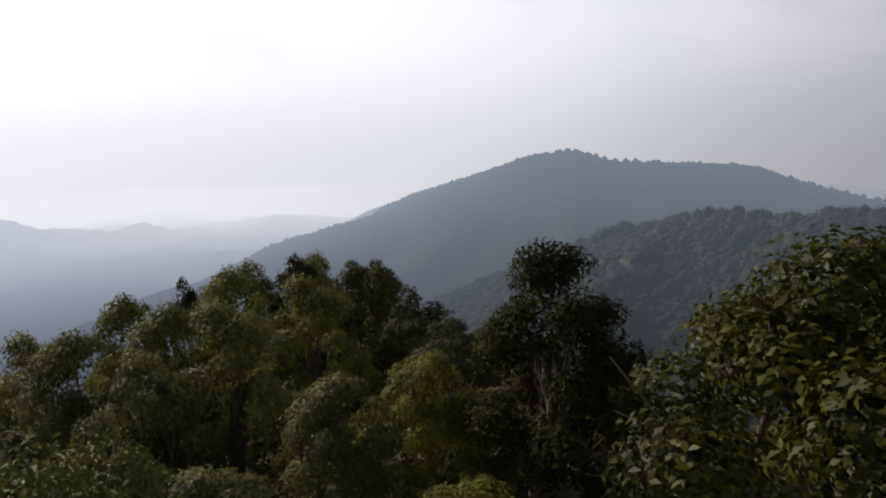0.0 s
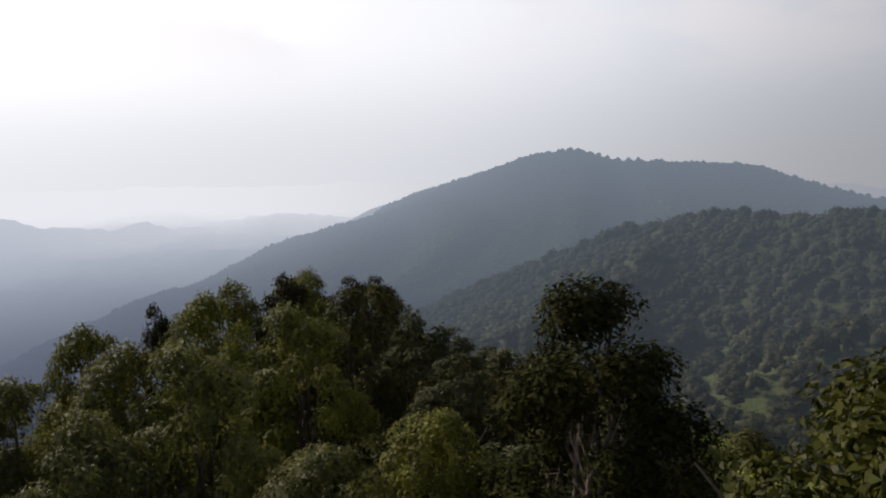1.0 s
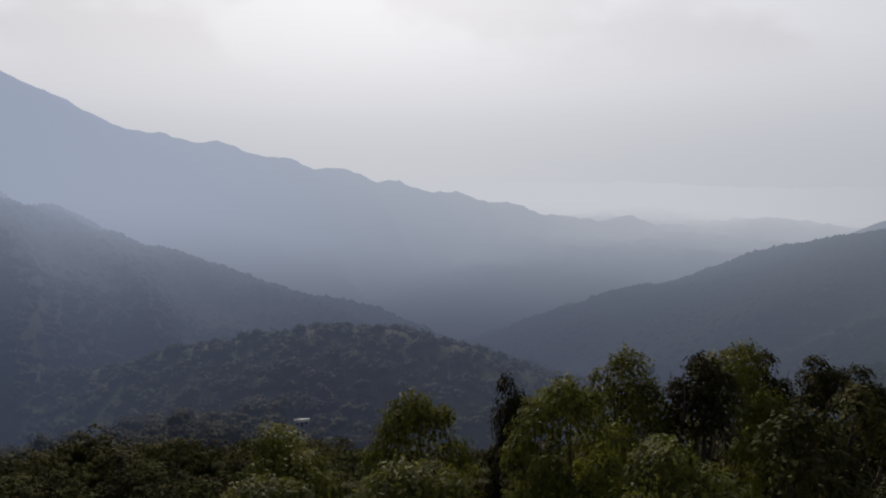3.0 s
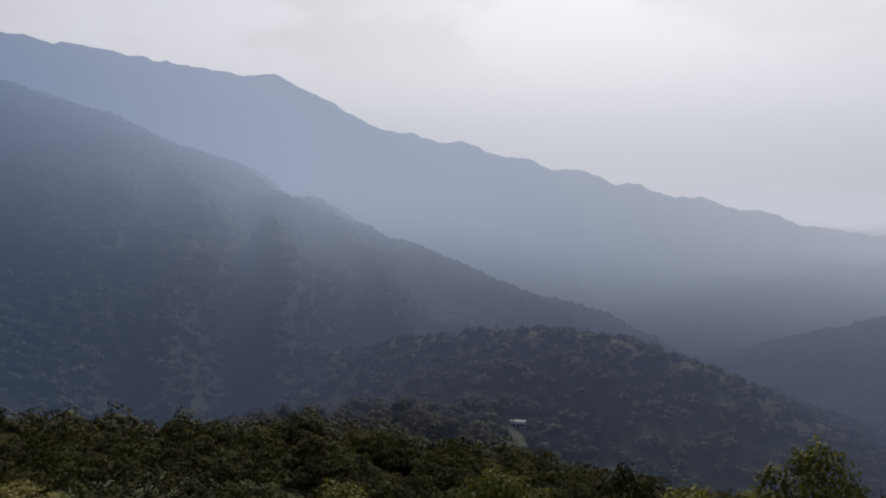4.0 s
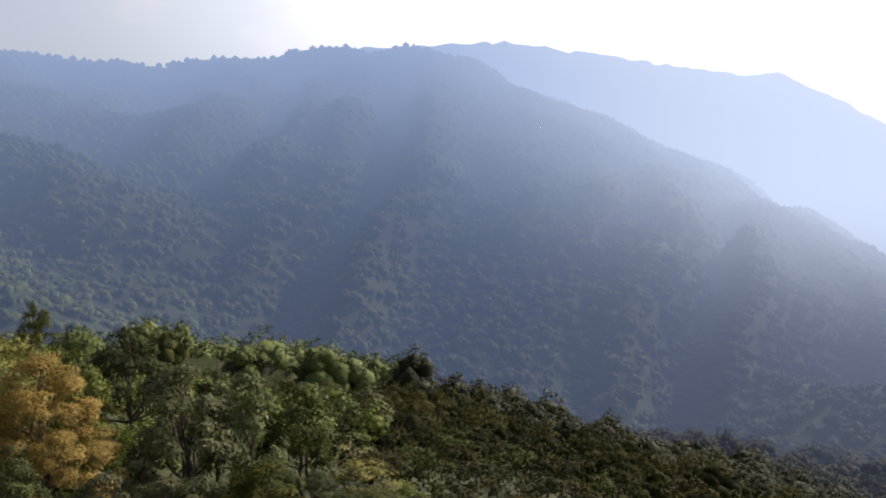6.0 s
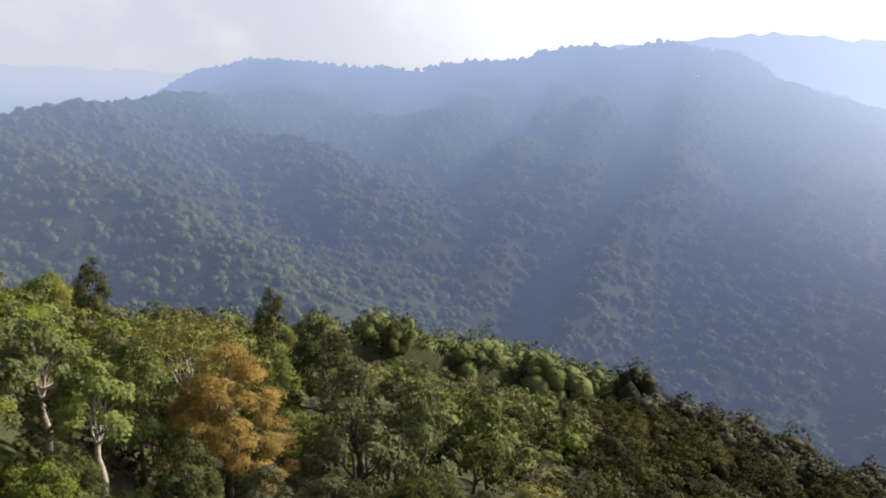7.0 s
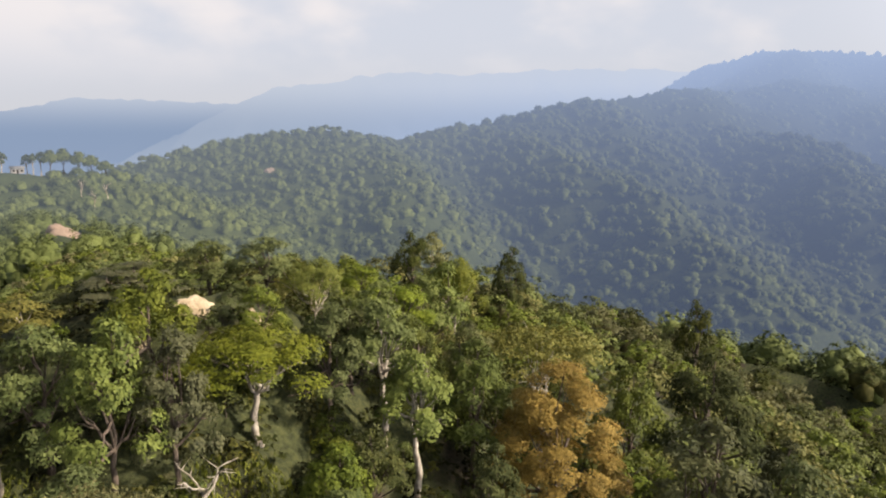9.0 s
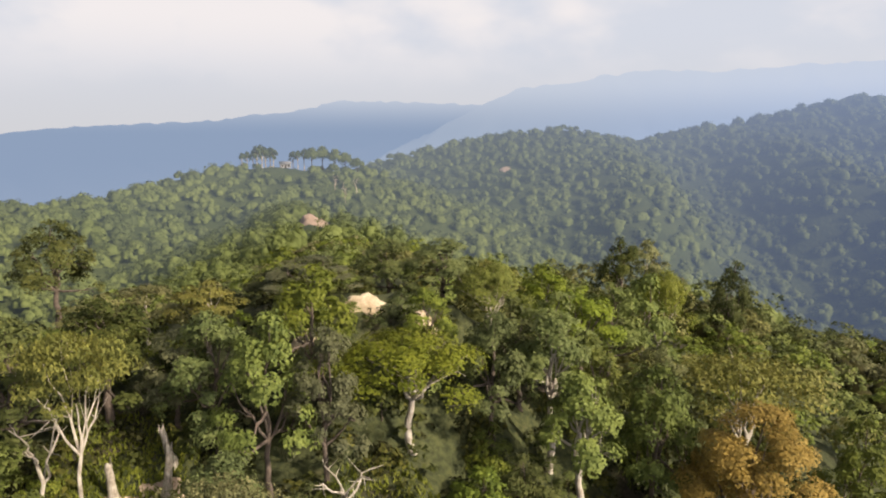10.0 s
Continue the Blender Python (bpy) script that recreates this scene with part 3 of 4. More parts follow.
KEY = [(CLOSE, -8.8, 29.6, 11.6, 3.1), (CLOSE, -12.4, 32.2, 10.9, 3.2), (CLOSE, -11.0, 26.0, 10.2, 2.9), (CLOSE, -3.6, 24.6, 10.0, 2.7), (CLOSE, -0.4, 27.5, 9.8, 2.6),
       (CLOSE, -16.0, 30.0, 10.2, 3.1), (CLOSE, -20.0, 34.0, 8.8, 3.1), (CLOSE, -6.5, 36.5, 11.2, 3.2), (CLOSE, -12.0, 40.0, 11.1, 3.0), (SLIM, -14.8, 40.6, 10.6, 1.0), (CLOSE, -17.0, 38.0, 10.0, 2.8),
       (SLIM, -7.0, 56.8, 8.4, 1.7), (SLIM, -9.2, 56.2, 8.2, 1.7), (SLIM, -4.7, 55.0, 8.7, 1.6), (SLIM, -9.6, 46.5, 10.9, 1.7), (DUSKY, -4.2, 51.0, 8.9, 2.8), (SHADY, -1.6, 46.0, 8.4, 2.9),
       (DUSKY, -5.0, 43.0, 10.4, 3.0), (SHADY, 0.6, 36.0, 8.8, 2.8), (CLOSE, -9.6, 51.5, 9.8, 3.0), (CLOSE, 1.0, 20.0, 7.8, 2.6), (CLOSE, -6.8, 21.0, 8.0, 2.8), (SHADY, 6.6, 30.0, 8.6, 2.6),
       (CLOSE, -12.5, 46.0, 10.1, 3.0), (SHADY, -14.5, 24.0, 8.4, 3.0), (SHADY, 7.5, 22.0, 8.0, 2.6),
       # the wood that the turn looks down on
       (FLAT, -33.2, 2.4, 8.1, 3.9), (LIMY, -42.2, 4.6, 6.3, 2.3), (RUSTY, -51.6, 6.4, 5.0, 4.4), (FEATHER, -17.5, 7.0, 10.6, 2.5), (GREY, -57.8, 13.6, 2.7, 4.3), (GREY, -47.5, 12.6, -1.6, 2.4),
       (FEATHER, -55.6, -1.0, 4.6, 4.6), (SHADY, -69.4, 3.0, 1.8, 4.2), (SHADY, -63.8, -41.0, 6.1, 2.8), (SHADY, -73.0, -32.0, 4.9, 2.5), (SHADY, -103.4, -29.0, -4.6, 3.0), (FAR_OLIVE, -70.0, -48.0, 4.4, 3.0),
       (SHADY, -7.6, -19.5, 12.2, 3.1), (ROUND, -25.6, 4.2, 10.3, 2.6), (GREY, -28.4, 4.4, 9.6, 2.2), (ROUND, -22.6, 1.4, 9.6, 2.7), (GREY, -20.3, -0.4, 8.0, 2.2), (ROUND, -13.0, 2.5, 10.0, 3.0),
       (ROUND, -36.6, -8.0, 12.2, 2.8), (ROUND, -33.0, -9.6, 11.6, 2.5), (FLAT, -39.6, -6.4, 10.0, 2.4), (ROUND, -38.2, 0.8, 8.8, 2.5), (ROUND, -34.6, -1.6, 9.6, 1.9), (SHADY, -40.6, -2.2, 7.4, 2.3),
       (LIMERY, -43.6, -4.4, 8.6, 2.7), (LIMERY, -47.2, -9.2, 7.6, 2.9), (LIMERY, -51.4, -14.0, 7.0, 2.9), (FAR_LIMY, -56.4, -18.4, 6.6, 3.0), (LIMERY, -45.4, -12.6, 8.2, 2.6), (FLAT, -59.6, -22.0, 6.0, 2.8),
       (ROUND, -47.8, 2.0, 5.6, 2.7), (ROUND, -45.2, -1.6, 6.3, 2.2), (GREY, -50.8, -3.4, 5.0, 2.6), (ROUND, -60.6, 3.4, 3.0, 2.8), (SHADY, -45.4, 8.4, 1.2, 2.0), (SHADY, -38.4, 6.6, 2.6, 2.0),
       (FAR_OLIVE, -17.2, -7.6, 10.0, 2.6), (FAR_OLIVE, -21.4, -4.8, 9.8, 2.2), (FLAT, -8.4, 0.5, 9.6, 3.4), (FAR_OLIVE, -13.0, -12.0, 8.2, 2.6), (FAR_ROUND, -24.0, -27.0, 4.4, 3.2),
       (FAR_LIMY, -30.0, -24.0, 5.4, 3.0), (FAR_OLIVE, -18.0, -33.0, 3.0, 3.2), (FAR_ROUND, -49.0, -26.0, 6.0, 3.4), (FAR_OLIVE, -43.0, -22.0, 7.2, 3.0), (SHADY, -66.0, 12.5, -0.6, 2.6), (FAR_LIMY, -72.0, 19.0, -4.6, 3.0),
       (FAR_ROUND, -61.5, 17.0, 0.4, 3.2), (FAR_SHADY, -66.0, 20.0, -2.4, 3.2)]
taken = [(10.6, 14.8, 5.8), (3.6, 25.2, 2.8), (-5.6, 9.2, 3.0), (-3.4, 8.6, 2.0)]
for proto, x, y, top, wide in KEY:
    wide = wide * 1.18
    if x < -45 and y > 1.0 and proto not in (RUSTY, FEATHER) and x != -69.4:
        top = min(top, float(slope_top(x, y)) + 0.8)
    plant(proto, x, y, top=top if x == -7.6 else below(x, y, top), wide=wide)
    taken.append((x, y, wide))

# open ground: a grassy clearing, washed banks, the strip under the drone's start
OPEN = [(-19.2, 4.6, 2.9), (-20.3, 9.2, 2.0), (-31.8, 5.5, 2.4), (-40.6, 7.5, 2.2), (-31.0, -4.6, 1.5), (-30.2, -1.6, 1.0), (-27.6, -3.6, 0.8), (-35.0, -4.6, 0.6)]
r = np.random.default_rng(5)
spots = []
for _ in range(16000):
    far = 11 + 79 * math.sqrt(r.random())
    turn = math.radians(r.uniform(-105, 214))
    x, y = HERE[0] - math.sin(turn) * far, HERE[1] + math.cos(turn) * far
    wide = r.uniform(2.3, 3.9)
    if x > 32 or math.hypot(x - 0.2, y + 1) < 5 or any(math.hypot(x - a, y - b) < 0.57 * (wide + w) for a, b, w in taken) or any(math.hypot(x - a, y - b) < w + wide * 0.6 for a, b, w in OPEN):
        continue
    taken.append((x, y, wide))
    spots.append((math.hypot(x + 22, y - 34), x, y, wide))
spots.sort()
leftover = []
for i, (off, x, y, wide) in enumerate(spots):
    z = level(x, y)
    tall = r.choice([4.2, 5.6, 6.8, 8.0, 9.2]) * r.uniform(0.88, 1.1)
    if y < -5 and x > -48:
        tall = min(tall, r.uniform(3.8, 5.6))
    if x < -55:
        tall = min(tall, 6.4)
    if i >= 222:
        leftover.append((x, y, z))
        continue
    if off < 41 or math.hypot(x, y - 14) < 22:
        # past y 20 dark-leaved trees only: backlight shade put into leaf colour
        proto = r.choice([DUSKY, SHADY], p=[0.6, 0.4]) if y > 20 else r.choice([ROUND, SHADY, GREY, FLAT, FEATHER, LIMY], p=[0.36, 0.18, 0.14, 0.07, 0.13, 0.12])
    else:
        proto = r.choice([FAR_ROUND, FAR_SHADY, FAR_LIMY, FAR_OLIVE, FAR_GREY], p=[0.34, 0.15, 0.15, 0.24, 0.12])
    plant(proto, x, y, top=max(min(below(x, y, z + tall), float(slope_top(x, y)) + 0.5), z + 1.6), wide=wide * 1.12, ground=z)
for _ in range(60):
    far, turn = 10 + 48 * math.sqrt(r.random()), math.radians(r.uniform(-10, 212))
    x, y = HERE[0] - math.sin(turn) * far, HERE[1] + math.cos(turn) * far
    if not any(math.hypot(x - a, y - b) < w * 0.6 for a, b, w in OPEN):
        plant(SCRUB, x, y, scale=r.uniform(0.6, 1.1))
for _ in range(70):
    x, y = r.uniform(-62, -9), r.uniform(-9, 20)
    if not any(math.hypot(x - a, y - b) < w * 0.8 for a, b, w in OPEN):
        plant(SCRUB, x, y, scale=r.uniform(0.45, 0.95))
for x, y, s in ((-29.9, -3.3, 0.42), (-32.6, -3.5, 0.5), (-31.6, -2.7, 0.36), (-28.6, -4.3, 0.5), (-33.4, -4.9, 0.45)):
    plant(SCRUB, x, y, scale=s)

FAR_OPEN = [(-24.3, -199.0, 7.0), (-24.4, -187.0, 7.0), (-24.8, -176.0, 6.0), (-24.0, -234.0, 9.0), (-24.2, -222.0, 8.0), (-24.5, -210.0, 6.0), (-11.0, -209.0, 5.0), (-12.0, -199.0, 5.0), (-149.0, -440.0, 8.0), (-266.0, 245.0, 8.0), (-259.0, 239.0, 8.0), (-251.0, 232.0, 7.0), (-242.0, 224.0, 5.0), (-5.0, -380.0, 15.0)]

# ---- the woods beyond: crowns of leaf sprays near by, rounded crowns further off ----
def scatter(near, far, gap, seed, turns=(-38, 211)):
    """Places in a ring round the hilltop, about one for each gap x gap metres, on slopes that can be seen from it."""
    q = np.random.default_rng(seed)
    cells = np.arange(-far, far, gap)
    x, y = (c.ravel() + q.uniform(-0.7, 0.7, c.size) * gap for c in np.meshgrid(cells, cells))
    d, a = np.hypot(x, y), np.degrees(np.arctan2(-x, y))
    a = np.where(a < -38, a + 360, a)
    inside = (d > near) & (d < far) & (a >= turns[0]) & (a < turns[1])
    x, y = HERE[0] + x[inside], HERE[1] + y[inside]
    n = len(x)
    z = land(x, y)
    seen_from = np.ones(n, bool)
    for s in np.linspace(0.12, 0.97, 40):
        between = land(HERE[0] + (x - HERE[0]) * s, HERE[1] + (y - HERE[1]) * s)
        seen_from &= between < HERE[2] + (z + 9 - HERE[2]) * s + 1
    return np.stack([x, y, z], -1)[seen_from]


def crown_sizes(n, seed, size, tall, emergent=0.0):
    """Widths and heights of the crowns of one wood: many small, some large, a few that stand out."""
    q = np.random.default_rng(seed)
    w, h = size[0] + (size[1] - size[0]) * q.random(n) ** 1.4, q.uniform(*tall, n)
    out = q.random(n) < emergent
    return np.where(out, w * 1.15, w), np.where(out, h * 1.4, h)


def spray_wood(name, places, leafy, leaf, per, seed, size=(2.3, 4.3), tall=(4.0, 10.5), dome=1.25, emergent=0.0, jitter=0.5):
    """Crowns of many sprays, all in one mesh."""
    q = np.random.default_rng(seed)
    n = 13
    w, h = crown_sizes(len(places), seed, size, tall, emergent)
    i = np.arange(n)[None, :]
    t = i * 2.4 + q.random((len(places), n))
    o = 0.84 * np.sqrt((i + 0.3) / n)
    x, y = np.cos(t) * o, np.sin(t) * o
    z = places[:, 2:3] + (h * 0.88)[:, None] - w[:, None] * (dome * o ** 2 + 0.22 * q.random(t.shape))
    centres = np.stack([places[:, 0:1] + x * w[:, None], places[:, 1:2] + y * w[:, None], z], -1).reshape(-1, 3)
    radii = (w[:, None] * q.uniform(0.20, 0.32, t.shape)).ravel()
    outs = np.stack([x, y, np.full(t.shape, 0.55)], -1).reshape(-1, 3)
    v, f = leaf_cloud(q, centres, radii, len(places) * per, leaf, 0.85, bias=0.7, outs=outs, jitter=jitter, blade=0.42)
    return mesh_object(name, v, f, leafy)


SMALL = bmesh.new()
bmesh.ops.create_icosphere(SMALL, subdivisions=1, radius=1.0)
SMALL_V = np.array([v.co[:] for v in SMALL.verts])
SMALL_F = np.array([[v.index for v in f.verts] for f in SMALL.faces if f.calc_center_median().z > -0.2])


def crown_wood(name, places, leafy, seed, size, lumps, tall=(4.0, 9.0), emergent=0.0, dome=1.0, sunk=0.8):
    """Crowns of several rounded lumps, each of its own shape, joined into one wood."""
    q = np.random.default_rng(seed + 500)
    n = len(places)
    w, h = crown_sizes(n, seed, size, tall, emergent)
    out = []
    for k in range(lumps):
        t = k * 2.4 + q.random(n) * 1.2
        o = 0.72 * math.sqrt(k / lumps) * q.uniform(0.8, 1.2, n)
        s = w * (q.uniform(0.36, 0.56, n) if lumps > 1 else q.uniform(0.85, 1.1, n))
        c = places + np.stack([np.cos(t) * o * w, np.sin(t) * o * w, h * 0.88 - w * dome * o ** 2 - s * sunk], -1)
        shape = 1 + q.normal(size=(n, len(SMALL_V))) * 0.13
        out.append(SMALL_V[None] * shape[..., None] * np.stack([s, s, s * 1.05], -1)[:, None] + c[:, None])
    v = np.concatenate(out)
    f = (SMALL_F[None] + (np.arange(len(v)) * len(SMALL_V))[:, None, None]).reshape(-1, 3)
    return mesh_object(name, v.reshape(-1, 3), f, leafy, smooth=True)


def clear_of(places, spots):
    keep = np.ones(len(places), bool)
    for a, b, w in spots:
        keep &= np.hypot(places[:, 0] - a, places[:, 1] - b) > w
    return places[keep]


ring = clear_of(scatter(88, 300, 7.6, 41), FAR_OPEN)
kinds = np.random.default_rng(3).random(len(ring))
# crowns seen against the sun get darkened leaf colours in place of shade
backlit = (np.degrees(np.arctan2(HERE[0] - ring[:, 0], ring[:, 1] - HERE[1])) + 60) % 360 < 154
kinds = np.where(backlit, 1.0 + kinds, kinds)
crest_trees = ring[np.degrees(np.arctan2(-26.7 - ring[:, 0], ring[:, 1] - 41.0)) % 360 > 161]
crest_trees = crest_trees[np.hypot(crest_trees[:, 0] + 26.7, crest_trees[:, 1] - 41.0) < 190]
on_crest = np.isin(ring[:, 0], crest_trees[:, 0])
for k, (leafy, words) in enumerate(((OLIVE, "olive-green"), (LIME, "lime-green"), (GREEN, "mid-green"))):
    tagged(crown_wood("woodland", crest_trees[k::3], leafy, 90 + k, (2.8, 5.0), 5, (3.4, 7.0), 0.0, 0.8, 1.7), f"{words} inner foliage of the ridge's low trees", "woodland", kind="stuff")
    tagged(spray_wood("foliage", crest_trees[k::3], leafy, 0.44, 420, 90 + k, (2.8, 5.0), (3.4, 7.0), 0.8), f"{words} low tree crowns along the ridge", "woodland", kind="stuff")
ring, kinds = ring[~on_crest], kinds[~on_crest]
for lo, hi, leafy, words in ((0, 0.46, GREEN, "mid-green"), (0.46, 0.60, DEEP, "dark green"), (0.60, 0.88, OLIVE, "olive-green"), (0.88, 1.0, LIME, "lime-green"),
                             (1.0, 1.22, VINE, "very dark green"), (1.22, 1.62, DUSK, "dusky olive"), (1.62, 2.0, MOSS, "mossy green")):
    part_of = ring[(kinds >= lo) & (kinds < hi)]
    away = np.hypot(part_of[:, 0] - HERE[0], part_of[:, 1] - HERE[1])
    behind = (np.degrees(np.arctan2(HERE[0] - part_of[:, 0], part_of[:, 1] - HERE[1])) % 360 > 150) & (away < 290)
    for close, rich, leaf, per in ((True, True, 0.40, 560), (False, True, 0.55, 300), (False, False, 0.80, 170)):
        stand = part_of[((away < 165) == close) & (close | (behind == rich))]
        if len(stand):
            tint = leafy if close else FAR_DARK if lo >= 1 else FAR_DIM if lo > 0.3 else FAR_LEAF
            # near lumps take a darker leaf colour, painted shade for the crown gaps
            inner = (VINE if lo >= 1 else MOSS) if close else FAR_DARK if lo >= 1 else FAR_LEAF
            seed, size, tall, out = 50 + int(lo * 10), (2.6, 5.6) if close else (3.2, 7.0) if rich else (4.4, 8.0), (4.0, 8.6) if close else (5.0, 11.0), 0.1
            tagged(crown_wood("woodland", stand, inner, seed, size, 6, tall, out, 1.25, 2.1 if close else 1.55), "inner foliage lumps of the slope's tree crowns, mostly coloured dark for shade", "woodland", kind="stuff")
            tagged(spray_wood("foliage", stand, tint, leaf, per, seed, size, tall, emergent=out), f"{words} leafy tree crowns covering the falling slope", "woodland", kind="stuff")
low = np.random.default_rng(8)
gx, gy = (c.ravel() + low.uniform(-1, 1, c.size) for c in np.meshgrid(np.arange(-64, 6, 2.0), np.arange(-44, 62, 2.0)))
keep = np.ones(len(gx), bool)
for a, b, w in OPEN[:2] + OPEN[4:]:
    keep &= np.hypot(gx - a, gy - b) > w
brush = np.stack([gx, gy, land(gx, gy)], -1)[keep]
# leaf colours picked dark to imitate the shade between the trees
for k, (leafy, words) in enumerate(((DEEP, "green"), (MOSS, "olive"), (VINE, "dark green"))):
    tagged(spray_wood("undergrowth", brush[k::3], leafy, 0.27, 105, 70 + k, (0.9, 1.7), (0.7, 2.0)), f"low {words} undergrowth between the trees", "undergrowth", kind="stuff")
def saddle(places):
    turn = np.degrees(np.arctan2(-26.7 - places[:, 0], places[:, 1] - 41.0)) % 360
    return (turn > 161) & (turn < 204) & (np.hypot(places[:, 0] + 26.7, places[:, 1] - 41.0) < 170)


fringe = scatter(86, 170, 3.7, 44)
southern = (np.degrees(np.arctan2(HERE[0] - fringe[:, 0], fringe[:, 1] - HERE[1])) + 60) % 360 > 200
for part_of, leafy, words in ((fringe[~southern], VINE, "dark"), (fringe[southern], MOSS, "olive")):
    tagged(spray_wood("undergrowth", part_of, leafy, 0.5, 36, 45, (1.5, 2.6), (1.0, 3.0)), f"{words} scrub between the trees of the falling slope", "undergrowth", kind="stuff")
leftover = np.array(leftover)
pick = np.random.default_rng(4).random(len(leftover))
# on this bearing DUSK and DEEP replace the leaf colours as painted shade
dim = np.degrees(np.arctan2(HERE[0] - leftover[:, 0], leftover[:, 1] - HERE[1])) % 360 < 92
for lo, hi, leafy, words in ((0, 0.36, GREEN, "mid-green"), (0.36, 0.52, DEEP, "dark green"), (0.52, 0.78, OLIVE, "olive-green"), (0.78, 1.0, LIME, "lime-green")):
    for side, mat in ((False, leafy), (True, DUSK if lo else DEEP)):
        for low in (False, True):
            part_of = leftover[(pick >= lo) & (pick < hi) & (dim == side) & (saddle(leftover) == low)]
            if len(part_of):
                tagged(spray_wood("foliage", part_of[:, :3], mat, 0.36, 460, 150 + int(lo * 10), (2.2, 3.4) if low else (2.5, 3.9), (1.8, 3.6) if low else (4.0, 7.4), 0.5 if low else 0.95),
                       f"{words} {'low ' if low else ''}tree crowns of the hilltop wood, darkened on the backlit side", "woodland", kind="stuff")
mid = clear_of(np.concatenate([scatter(295, 660, 6.0, 42, (-38, 25)), scatter(295, 660, 8.0, 47, (25, 158)), scatter(295, 660, 6.6, 46, (158, 211))]), FAR_OPEN)
bearing = np.degrees(np.arctan2(HERE[0] - mid[:, 0], mid[:, 1] - HERE[1])) % 360
off = np.hypot(mid[:, 0] - HERE[0], mid[:, 1] - HERE[1])
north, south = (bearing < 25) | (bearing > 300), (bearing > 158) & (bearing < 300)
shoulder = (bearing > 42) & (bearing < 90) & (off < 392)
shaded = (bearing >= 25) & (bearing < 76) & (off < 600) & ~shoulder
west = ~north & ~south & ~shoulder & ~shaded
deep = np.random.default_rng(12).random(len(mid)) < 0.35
# north, shaded and shoulder stands: shade put into leaf colour by bearing
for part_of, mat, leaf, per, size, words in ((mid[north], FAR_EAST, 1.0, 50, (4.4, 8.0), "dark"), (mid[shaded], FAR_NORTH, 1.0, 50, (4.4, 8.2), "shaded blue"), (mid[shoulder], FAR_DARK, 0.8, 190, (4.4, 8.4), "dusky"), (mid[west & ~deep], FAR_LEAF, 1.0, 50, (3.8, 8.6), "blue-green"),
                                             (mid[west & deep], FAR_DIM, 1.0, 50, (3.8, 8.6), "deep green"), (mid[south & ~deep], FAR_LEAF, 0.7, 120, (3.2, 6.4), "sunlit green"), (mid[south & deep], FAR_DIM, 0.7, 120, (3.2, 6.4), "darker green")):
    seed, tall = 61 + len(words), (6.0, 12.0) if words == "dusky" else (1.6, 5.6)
    tagged(crown_wood("forest", part_of, mat, seed, size, 5, tall, 0.06, 0.75, 1.05), f"{words} dense forest crowns on the middle hillsides, thin haze painted in", "forest", kind="stuff")
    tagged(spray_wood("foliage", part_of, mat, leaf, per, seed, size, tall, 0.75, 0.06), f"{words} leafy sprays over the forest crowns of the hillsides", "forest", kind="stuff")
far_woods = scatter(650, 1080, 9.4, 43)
tagged(crown_wood("forest", far_woods, FAR_LEAF, 62, (3.6, 5.8), 1, (0.0, 1.0)), "far forest crowns on the mountain slopes, blue haze painted in", "forest", kind="stuff")

# ---- bare banks, stumps, grass and the two far roofs ----
def bank(name, x, y, long, deep, turn, mat, label, proud=0.15, lean=0.0, seed=1):
    """A washed bank of bare ground with an uneven rim, lying on the slope."""
    q = np.random.default_rng(seed)
    rings, spokes = 7, 28
    a = np.arange(spokes) * 2 * math.pi / spokes
    edge = 1 + 0.22 * np.sin(3 * a + q.random() * 6) + 0.16 * np.sin(7 * a + q.random() * 6) + q.normal(size=spokes) * 0.06
    verts = []
    for k in range(rings):
        s = (k + 0.01) / (rings - 1)
        u, w = np.cos(a) * edge * s * long / 2, np.sin(a) * edge * s * deep / 2
        px = x + u * math.cos(turn) - w * math.sin(turn)
        py = y + u * math.sin(turn) + w * math.cos(turn)
        ripple = 0.10 * np.sin(u * 2.1 + w * 3.3) + 0.05 * q.normal(size=spokes)
        pz = land(px, py) + (proud + ripple + lean * w) * (1 - s ** 6) - 0.25 * s ** 8
        verts.append(np.stack([px, py, pz], -1))
    verts = np.concatenate(verts)
    i, j = np.arange(rings - 1)[:, None] * spokes, np.arange(spokes)[None, :]
    k = (j + 1) % spokes
    faces = np.stack([i + j, i + j + spokes, i + k + spokes, i + k], -1).reshape(-1, 4)[:, ::-1]
    return tagged(mesh_object(name, verts, faces, mat, smooth=True), label, "bank")


bank("sand_bank", -31.0, -4.2, 3.4, 1.3, 0.2, SAND, "pale washed sand bank among the trees", 0.15, lean=0.0, seed=2)
bank("sand_bank", -27.4, -3.4, 1.7, 1.5, 0.0, SAND, "small patch of pale sand beside a larger one", 0.2, lean=0.0, seed=3)
bank("sand_bank", -34.9, -4.6, 1.8, 1.3, -0.3, SAND, "small pale sandy scar between low trees", 0.2, lean=0.0, seed=4)
bank("clay_bank", -24.0, -233.0, 13.0, 17.0, 0.1, FAR_CLAY, "pink eroded clay bank on the far ridge", 1.8, lean=-0.25, seed=5)
bank("rock_slab", -11.0, -208.0, 4.5, 11.0, 0.5, bark_material("rock_grey", (0.20, 0.19, 0.17), (0.50, 0.48, 0.45)), "grey bare rock slab below the clay bank", 0.8, lean=-0.15, seed=6)
bank("clay_bank", -149.0, -440.0, 7.0, 8.0, 0.3, FAR_CLAY, "small pink clay scar on the wooded hill", 1.0, lean=-0.3, seed=7)
